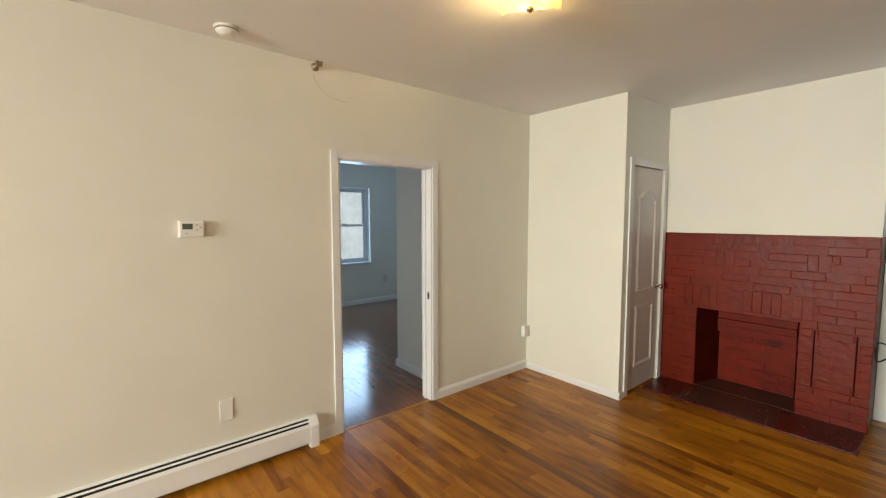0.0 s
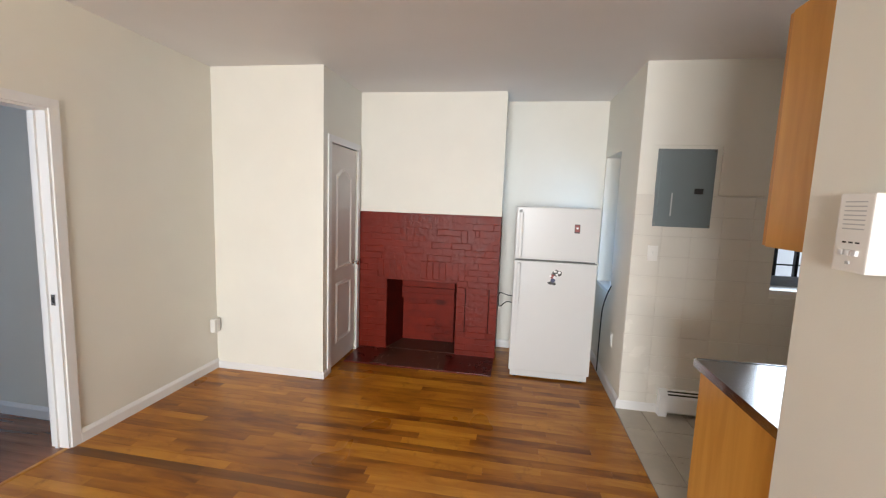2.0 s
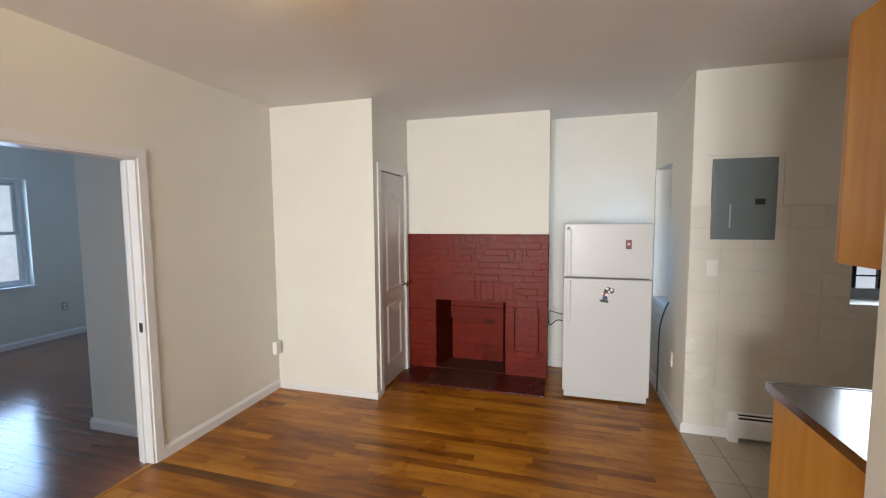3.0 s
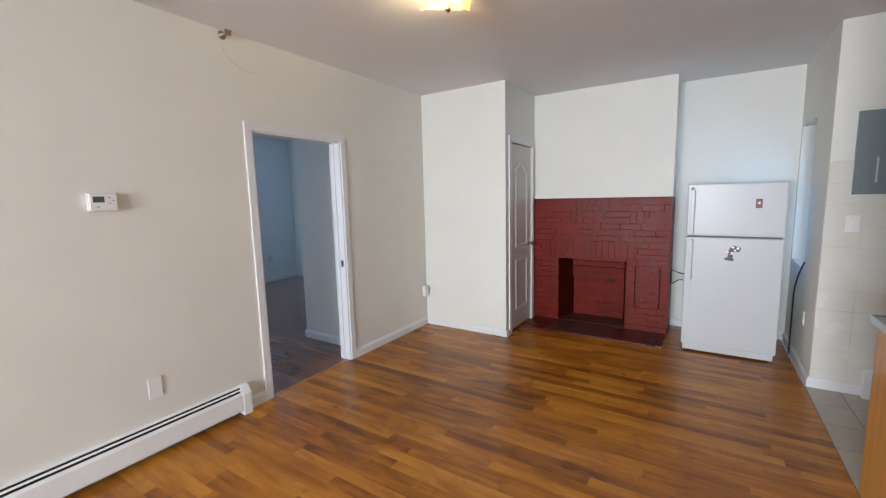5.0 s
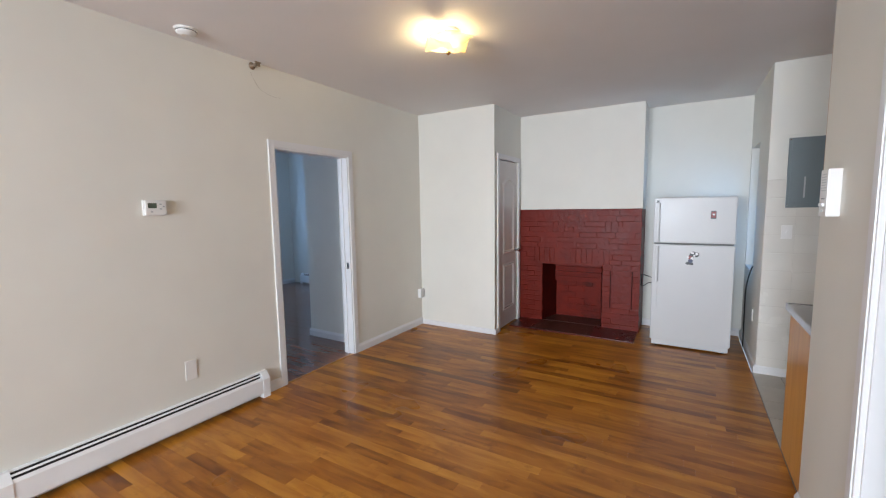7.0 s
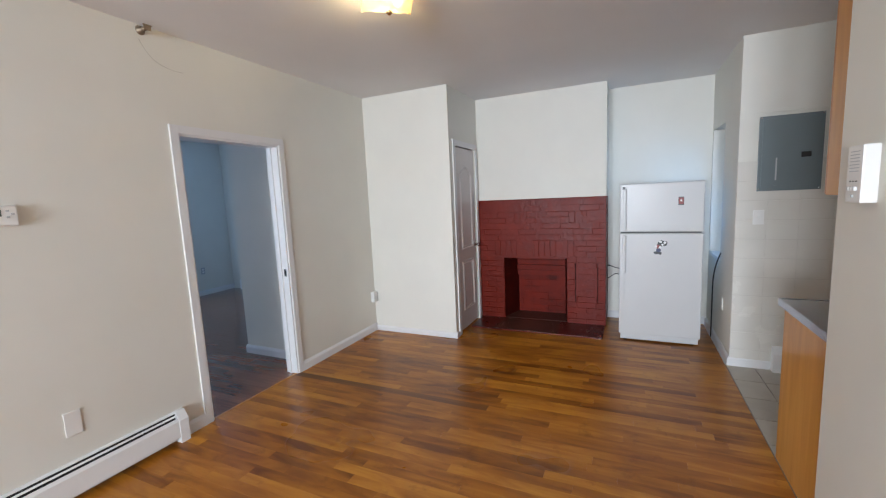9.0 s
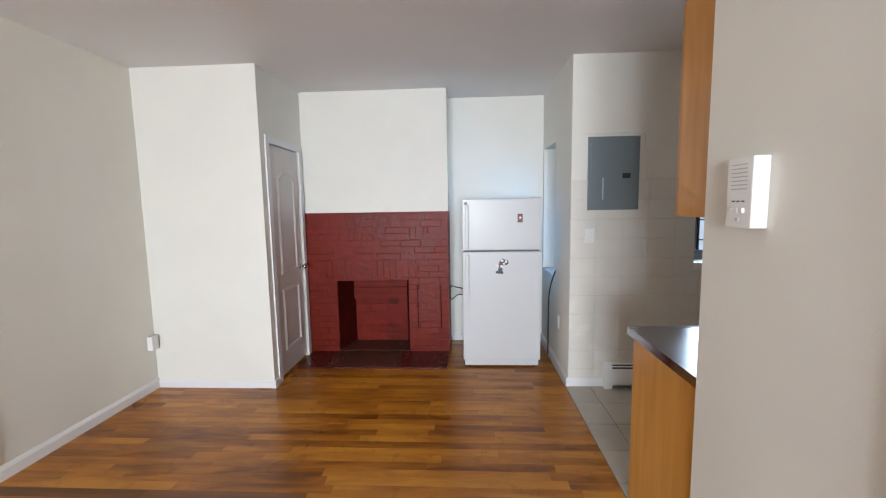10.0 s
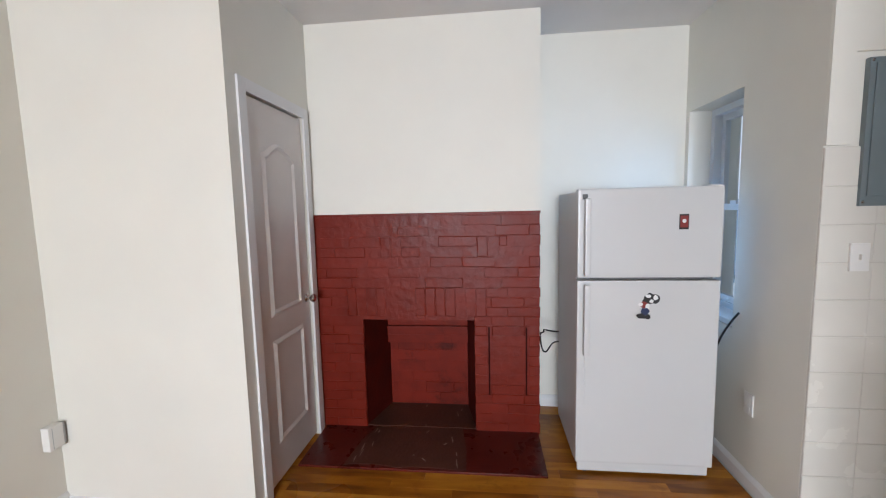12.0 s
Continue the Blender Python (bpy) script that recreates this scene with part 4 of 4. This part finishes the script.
def ceiling_light():
    cx, cy = 1.81, 1.84
    ob = thing("ceiling_light", "lit flush ceiling light with a bent square glass shade", "ceiling light", (cx, cy, CEILING))
    part("canopy", turned([(0.075, 0), (0.075, 0.012), (0.06, 0.022), (0.012, 0.028), (0.008, 0.135)], Matrix.Translation((cx, cy, CEILING)) @ Matrix.Rotation(math.pi, 4, "X"), 24), TRIM, ob)
    bm = bmesh.new()
    n, half = 16, 0.14
    V = {}
    for i in range(n + 1):
        for j in range(n + 1):
            u, v = 2 * i / n - 1, 2 * j / n - 1
            r = max(abs(u), abs(v))
            d = math.hypot(u, v)
            z = CEILING - 0.125 + 0.075 * r ** 2.2 - 0.035 * max(d - 1, 0) / 0.414
            a = radians(38)
            x, y = u * half, v * half
            V[i, j] = bm.verts.new((cx + x * math.cos(a) - y * math.sin(a), cy + x * math.sin(a) + y * math.cos(a), z))
    for i in range(n):
        for j in range(n):
            bm.faces.new((V[i, j], V[i + 1, j], V[i + 1, j + 1], V[i, j + 1])).smooth = True
    bmesh.ops.solidify(bm, geom=bm.faces[:], thickness=0.004)
    part("shade", bm, SHADEGLASS, ob, "frosted amber-lit glass shade")
    part("finial", turned([(0.006, 0.0), (0.016, 0.004), (0.018, 0.010), (0.010, 0.018), (0.004, 0.024)], Matrix.Translation((cx, cy, CEILING - 0.128)) @ Matrix.Rotation(math.pi, 4, "X"), 16), BRASS, ob)
    for dx in (-0.055, 0.055):
        part("lamp_bulb", turned([(0.012, 0), (0.014, 0.02), (0.026, 0.04), (0.028, 0.055), (0.018, 0.075), (0.004, 0.08)], Matrix.Translation((cx + dx, cy, CEILING - 0.045)) @ Matrix.Rotation(radians(90 if dx > 0 else -90), 4, "Y"), 14), BULBGLOW, ob)


ceiling_light()

# ---- intercom ----
ic = thing("intercom", "white plastic door intercom with speaker slots and buttons", "intercom", (1.66, PART_Y, 1.55))
part("housing", boxes((1.605, 1.71, PART_Y, PART_Y + 0.045, 1.455, 1.648), bevel=0.005), PLASTIC, ic)
for k in range(7):
    part("speaker_slot", boxes((1.625, 1.690, PART_Y + 0.0445, PART_Y + 0.0458, 1.626 - k * 0.011, 1.629 - k * 0.011)), PLASTICGREY, ic)
for k in range(3):
    part("button_mark", boxes((1.632 + k * 0.020, 1.644 + k * 0.020, PART_Y + 0.0445, PART_Y + 0.0458, 1.526, 1.530)), BLACK, ic)
    part("button", boxes((1.630 + k * 0.020, 1.646 + k * 0.020, PART_Y + 0.044, PART_Y + 0.053, 1.496, 1.510), bevel=0.003), WHITEPRINT, ic)
part("call_button", boxes((1.652, 1.664, PART_Y + 0.0445, PART_Y + 0.048, 1.474, 1.482), bevel=0.001), PLASTICGREY, ic)

# ---- kitchen ----


def base_cabinet():
    ob = thing("base_cabinet", "orange-brown wooden base cabinet with a plain end panel", "cabinet", (2.2, -0.9, 0))
    part("end_panel", boxes((PART_X, 2.485, -0.122, -0.106, 0.0, 0.872)), CABWOOD, ob)
    part("carcass", boxes((PART_X, 2.47, -1.62, -0.123, 0.10, 0.872)), CABWOOD, ob)
    part("toe_kick", boxes((PART_X, 2.41, -1.62, -0.123, 0.0, 0.10)), BLACK, ob)
    for k in range(3):
        a = -0.13 - k * 0.49
        d = part("door", boxes((2.472, 2.49, a - 0.47, a - 0.01, 0.12, 0.68), bevel=0.003), CABWOOD, ob)
        part("door_handle", tube([(2.49, a - 0.42, 0.58), (2.515, a - 0.42, 0.59), (2.515, a - 0.42, 0.65), (2.49, a - 0.42, 0.66)], 0.005), CHROME, d)
        part("drawer_front", boxes((2.472, 2.49, a - 0.47, a - 0.01, 0.70, 0.85), bevel=0.003), CABWOOD, ob)
    return ob


base_cabinet()
wt = thing("worktop", "stainless steel kitchen worktop with a folded edge", "worktop", (2.24, -0.85, 0.875))
for tx0, tx1, ty0, ty1 in ((PART_X, 2.515, -0.50, -0.092), (PART_X, 2.515, -1.62, -1.20), (PART_X, 2.02, -1.20, -0.50), (2.45, 2.515, -1.20, -0.50)):
    part("top_panel", boxes((tx0, tx1, ty0, ty1, 0.873, 0.908)), COUNTER, wt)
part("edge_strip", boxes((PART_X, 2.519, -0.092, -0.086, 0.872, 0.911), (2.515, 2.520, -1.62, -0.086, 0.872, 0.911)), STEEL, wt, "steel edge strip")
sink = thing("kitchen_sink", "stainless steel kitchen sink set into the worktop", "sink", (2.23, -0.85, 0.9))
bm = bmesh.new()
box(bm, 2.00, 2.47, -0.505, -0.475, 0.909, 0.914, 0.002), box(bm, 2.00, 2.47, -1.225, -1.195, 0.909, 0.914, 0.002)
box(bm, 2.00, 2.028, -1.195, -0.505, 0.909, 0.914, 0.002), box(bm, 2.442, 2.47, -1.195, -0.505, 0.909, 0.914, 0.002)
part("rim", bm, STEEL, sink)
part("basin", boxes((2.022, 2.026, -1.197, -0.503, 0.74, 0.909), (2.444, 2.448, -1.197, -0.503, 0.74, 0.909), (2.026, 2.444, -1.197, -1.193, 0.74, 0.909), (2.026, 2.444, -0.507, -0.503, 0.74, 0.909), (2.026, 2.444, -1.193, -0.507, 0.74, 0.744)), STEEL, sink)
part("faucet", tube([(2.02, -0.85, 0.914), (2.02, -0.85, 1.02), (2.06, -0.85, 1.08), (2.14, -0.85, 1.08), (2.18, -0.85, 1.03)], 0.011), CHROME, sink)

stove = thing("stove", "dark kitchen range past the worktop", "stove", (2.25, -2.0, 0))
part("body", boxes((PART_X + 0.01, 2.52, -2.40, -1.63, 0.02, 0.90), bevel=0.006), BLACK, stove)
part("cooktop", boxes((PART_X + 0.01, 2.53, -2.40, -1.63, 0.901, 0.92), bevel=0.004), BLACK, stove)
for bxp, byp in ((2.10, -1.82), (2.38, -1.82), (2.10, -2.2), (2.38, -2.2)):
    part("burner", turned([(0.09, 0), (0.09, 0.012), (0.05, 0.018)], Matrix.Translation((bxp, byp, 0.9205)), 18), IRON, stove)
part("oven_door", boxes((2.521, 2.545, -2.36, -1.67, 0.20, 0.74), bevel=0.005), BLACK, stove)
part("oven_handle", tube([(2.545, -2.3, 0.70), (2.58, -2.28, 0.70), (2.58, -1.75, 0.70), (2.545, -1.73, 0.70)], 0.009), CHROME, stove)


def wall_cabinet():
    ob = thing("wall_cabinet", "orange-brown wooden wall cabinet with overlay doors", "cabinet", (2.08, -0.8, 1.47))
    part("body", boxes((PART_X, 2.198, -1.35, -0.145, 1.470, 2.30), bevel=0.0015), CABWOOD, ob)
    for k in range(3):
        a = -0.147 - k * 0.40
        d = part("door", boxes((2.199, 2.222, a - 0.396, a, 1.474, 2.296), bevel=0.003), CABEDGE, ob)
        part("door_handle", tube([(2.222, a - 0.35, 1.53), (2.245, a - 0.35, 1.54), (2.245, a - 0.35, 1.60), (2.222, a - 0.35, 1.61)], 0.005), CHROME, d)
    return ob


wall_cabinet()


def breaker_panel():
    ob = thing("breaker_panel", "grey steel breaker panel door with a black latch", "electrical panel", (KIT_X, -0.45, 1.75))
    y0, y1, z0, z1 = -0.647, -0.254, 1.469, 2.040
    part("flange", boxes((KIT_X - 0.024, KIT_X, y0, y1, z0, z1), bevel=0.002), PANELGREY, ob)
    part("door", boxes((KIT_X - 0.030, KIT_X - 0.0245, y0 + 0.02, y1 - 0.02, z0 + 0.04, z1 - 0.02), bevel=0.002), PANELGREY, ob)
    part("latch", boxes((KIT_X - 0.036, KIT_X - 0.030, -0.575, -0.515, 1.715, 1.755), bevel=0.002), BLACK, ob, "black recessed latch")
    part("label_strip", boxes((KIT_X - 0.0312, KIT_X - 0.030, -0.372, -0.362, 1.55, 1.72)), PLASTICGREY, ob)
    for sy, sz in ((y0 + 0.010, z0 + 0.016), (y1 - 0.010, z0 + 0.016), (y0 + 0.010, z1 - 0.010), (y1 - 0.010, z1 - 0.010)):
        part("screw", turned([(0.006, 0), (0.006, 0.002), (0.003, 0.003)], Matrix.Translation((KIT_X - 0.024, sy, sz)) @ Matrix.Rotation(radians(-90), 4, "Y"), 10), STEEL, ob)


breaker_panel()
upper = thing("wall_kitchen_upper", "off-white painted boarding above the wall tiles", "wall", kind="structure")
for ya, yb, za in ((-0.212, SOUTH - 0.0005, 1.712), (-0.69, -0.212, 2.068), (-1.10, -0.69, 1.712), (-1.69, -1.10, 2.09), (-2.45, -1.69, 1.712)):
    part("board", boxes((KIT_X - 0.0135, KIT_X, ya, yb, za, CEILING)), PAINT, upper)
sw = thing("light_switch", "white wall switch on the kitchen tiles", "light switch", (KIT_X, -0.275, 1.26))
part("cover_plate", boxes((KIT_X - 0.020, KIT_X - 0.010, -0.312, -0.240, 1.205, 1.320), bevel=0.003), PLASTIC, sw)
part("toggle", boxes((KIT_X - 0.034, KIT_X - 0.020, -0.282, -0.270, 1.252, 1.275), bevel=0.003), PLASTIC, sw)
ol = thing("wall_outlet", "white outlet plate low on the alcove wall", "wall plate", (4.18, SOUTH, 0.45))
part("cover_plate", boxes((4.15, 4.22, SOUTH, SOUTH + 0.007, 0.39, 0.505), bevel=0.003), PLASTIC, ol)
part("socket", boxes((4.168, 4.202, SOUTH + 0.0065, SOUTH + 0.009, 0.455, 0.485), (4.168, 4.202, SOUTH + 0.0065, SOUTH + 0.009, 0.41, 0.44)), PLASTIC, ol)

# ---- side room: low cabinet against the far wall ----
low = thing("low_cabinet", "low brown wooden cabinet with a white ledge behind", "cabinet", (1.5, -1.2, 0))
part("body", boxes((1.30, 1.70, -2.04, -0.50, 0.0, 0.39), bevel=0.004), CABWOOD, low)
part("plinth", boxes((1.70, 1.828, -2.04, -0.50, 0.0, 0.385)), CABWOOD, low)
part("ledge", boxes((1.70, 1.829, -2.05, -0.48, 0.39, 0.435), bevel=0.006), TRIM, low, "white painted ledge")
structure("trim_dark_tiles", boxes((1.805, 1.83, -2.05, -0.23, 0.445, 1.17), bevel=0.004), BATHTILE, "dark brown-grey tiled wall above the ledge", "wall tiles")
structure("trim_edge_strip", boxes((1.80, 1.83, -2.05, -0.23, 1.172, 1.185)), PLASTICGREY, "thin edge strip above the dark wall tiles", "trim")

# ---- wall tiles in the kitchen ----


def tile_field():
    ob = thing("trim_wall_tiles", "cream glazed ceramic wall tiles in level rows", "wall tiles", kind="structure")
    part("grout_bed", boxes((KIT_X - 0.0075, KIT_X, -1.10, SOUTH - 0.001, 0.0, 1.706), (KIT_X - 0.0075, KIT_X, -2.45, -1.69, 0.0, 1.706), (KIT_X - 0.0075, KIT_X, -1.69, -1.10, 0.0, 0.978)), GROUT, ob)
    cache = {}
    h, w, g = 0.1555, 0.2032, 0.0026

    def tile(y0, y1, z0, z1):
        ly, lz = round(y1 - y0 - 0.0006, 4), round(z1 - z0 - g, 3)
        if ly < 0.015 or lz < 0.015:
            return
        if (ly, lz) not in cache:
            bm = bmesh.new()
            V = [[bm.verts.new((px, sy * (ly / 2 - i), sz * (lz / 2 - j))) for sy, sz in ((-1, -1), (1, -1), (1, 1), (-1, 1))] for px, i, j in ((0.004, 0, 0), (0.0015, 0, 0), (0, 0.0006, 0.0025))]
            for A, B in zip(V, V[1:]):
                for i in range(4):
                    bm.faces.new((A[i], A[(i + 1) % 4], B[(i + 1) % 4], B[i]))
            bm.faces.new(V[2])
            bmesh.ops.recalc_face_normals(bm, faces=bm.faces)
            cache[ly, lz] = mesh_of("tile", bm, TILE)
        o = new("tile", cache[ly, lz])
        o.parent = ob
        o.matrix_basis = pose(KIT_X - 0.0105 + random.uniform(-0.0006, 0.0006), (y0 + y1) / 2, (z0 + z1) / 2, 0, random.uniform(-0.15, 0.15), random.uniform(-0.15, 0.15))
    for r in range(11):
        z1 = 1.706 - r * h
        z0 = max(z1 - h, 0.0)
        y = SOUTH - 0.002
        while y > -2.44:
            ya = max(y - w, -2.45)
            if z1 > 1.0 and ya < -1.10 and y > -1.69:
                if y > -1.10:
                    tile(-1.10, y, z0, z1)
                if ya < -1.69:
                    tile(ya, -1.69, z0, z1)
                if z0 < 0.978 < z1:
                    tile(max(ya, -1.69), min(y, -1.10), z0, 0.978)
            else:
                tile(ya, y, z0, z1)
            y -= w


tile_field()

# ---- floors: strips and tiles ----


def chamfered(lx, ly, t, c):
    bm = bmesh.new()
    V = [[bm.verts.new((sx * (lx / 2 - i), sy * (ly / 2 - i), z)) for sx, sy in ((-1, -1), (1, -1), (1, 1), (-1, 1))] for z, i in ((-t, 0), (-c, 0), (0, c))]
    for A, B in zip(V, V[1:]):
        for i in range(4):
            bm.faces.new((A[i], A[(i + 1) % 4], B[(i + 1) % 4], B[i]))
    bm.faces.new(V[2])
    return bm


def strip_floor(name, label, x0, x1, y0, y1, near, seed, joined, single=OAK):
    """Narrow boards laid along y with staggered ends; those in the stretch near are single parts."""
    ob = structure(name, boxes((x0, x1, y0, y1, -0.06, -0.012)), SUBFLOOR, label, "floor")
    rng = random.Random(seed)
    w, cache, singles = 0.070, {}, 0
    verts, faces = [], []
    x = x0
    while x < x1 - 0.01:
        wx = min(w, x1 - x)
        y = y0
        first = True
        while y < y1 - 0.001:
            L = rng.choice((0.35, 0.45, 0.6, 0.75, 0.9, 1.1, 1.3))
            if first:
                L, first = L * rng.choice((0.35, 0.6, 0.85)), False
            if y1 - (y + L) < 0.12:
                L = y1 - y
            yc, xc = y + L / 2, x + wx / 2
            dz = rng.uniform(-0.0003, 0.0003)
            if near and near[0] < xc < near[1] and near[2] < yc < near[3] and singles < 300:
                mat = DARKOAK if single is OAK and (abs(xc - 2.45) < 0.03 and yc > 1.6 or rng.random() < 0.006) else single
                key = (round(L, 3), mat.name)
                if key not in cache:
                    cache[key] = mesh_of("board", chamfered(w - 0.0002, L - 0.0002, 0.012, 0.0003), mat)
                o = new("board", cache[key])
                o.parent = ob
                o.matrix_basis = pose(xc, yc, dz)
                singles += 1
            else:
                lx, ly, c = wx / 2 - 0.0001, L / 2 - 0.0001, 0.0003
                b = len(verts)
                for z, i in ((-0.012, 0), (-c, 0), (0, c)):
                    verts.extend((xc + sx * (lx - i), yc + sy * (ly - i), z + dz) for sx, sy in ((-1, -1), (1, -1), (1, 1), (-1, 1)))
                for k in (0, 4):
                    for i in range(4):
                        faces.append((b + k + i, b + k + (i + 1) % 4, b + k + 4 + (i + 1) % 4, b + k + 4 + i))
                faces.append((b + 8, b + 9, b + 10, b + 11))
            y += L
        x += w
    if not verts:
        return ob
    me = bpy.data.meshes.new("boards")
    me.from_pydata(verts, [], faces)
    me.materials.append(joined)
    o = tagged(new("boards", me), "varnished brown oak strip boards", kind="stuff")
    o.parent = ob
    return ob


strip_floor("floor", "glossy orange-brown oak strip floor of the living room", WEST, BACK_X, PART_Y - 0.02, NORTH, (1.4, 4.2, 0.3, 3.3), 11, OAKFAR)
strip_floor("floor_bedroom", "glossy oak strip floor of the bedroom, browned for its cool light", -0.45, 5.05, NORTH + 0.028, 7.5, (0.4, 5.1, 3.4, 7.5), 12, OAKBEDFAR, OAKBED)
structure("threshold", boxes((1.62, 2.446, NORTH, NORTH + 0.027, -0.02, 0.003), bevel=0.002), OAK, "narrow oak threshold strip under the doorway", "threshold")
structure("floor_bathroom", boxes((-0.25, 1.83, -2.05, PART_Y - 0.002, -0.06, -0.002)), CABWOOD, "brown wood floor of the side room", "floor")


def kitchen_floor():
    ob = structure("floor_kitchen", boxes((PART_X, KIT_X, -2.45, PART_Y - 0.022, -0.06, -0.004)), FGROUT, "beige ceramic tile kitchen floor with dark joints", "floor")
    cache = {}
    g = 0.006
    ys = [PART_Y - 0.024, -0.305]
    while ys[-1] > -2.45:
        ys.append(max(ys[-1] - 0.305, -2.45))
    xs = [KIT_X]
    while xs[-1] > PART_X:
        xs.append(max(xs[-1] - 0.305, PART_X))
    for ya, yb in zip(ys, ys[1:]):
        for xa, xb in zip(xs, xs[1:]):
            key = (round(xa - xb, 3), round(ya - yb, 3))
            if min(key) < 0.02:
                continue
            if key not in cache:
                cache[key] = mesh_of("tile", chamfered(key[0] - g, key[1] - g, 0.008, 0.0015), FTILE)
            o = new("tile", cache[key])
            o.parent = ob
            o.matrix_basis = pose((xa + xb) / 2, (ya + yb) / 2, 0.002 + random.uniform(-0.0004, 0.0004))


kitchen_floor()
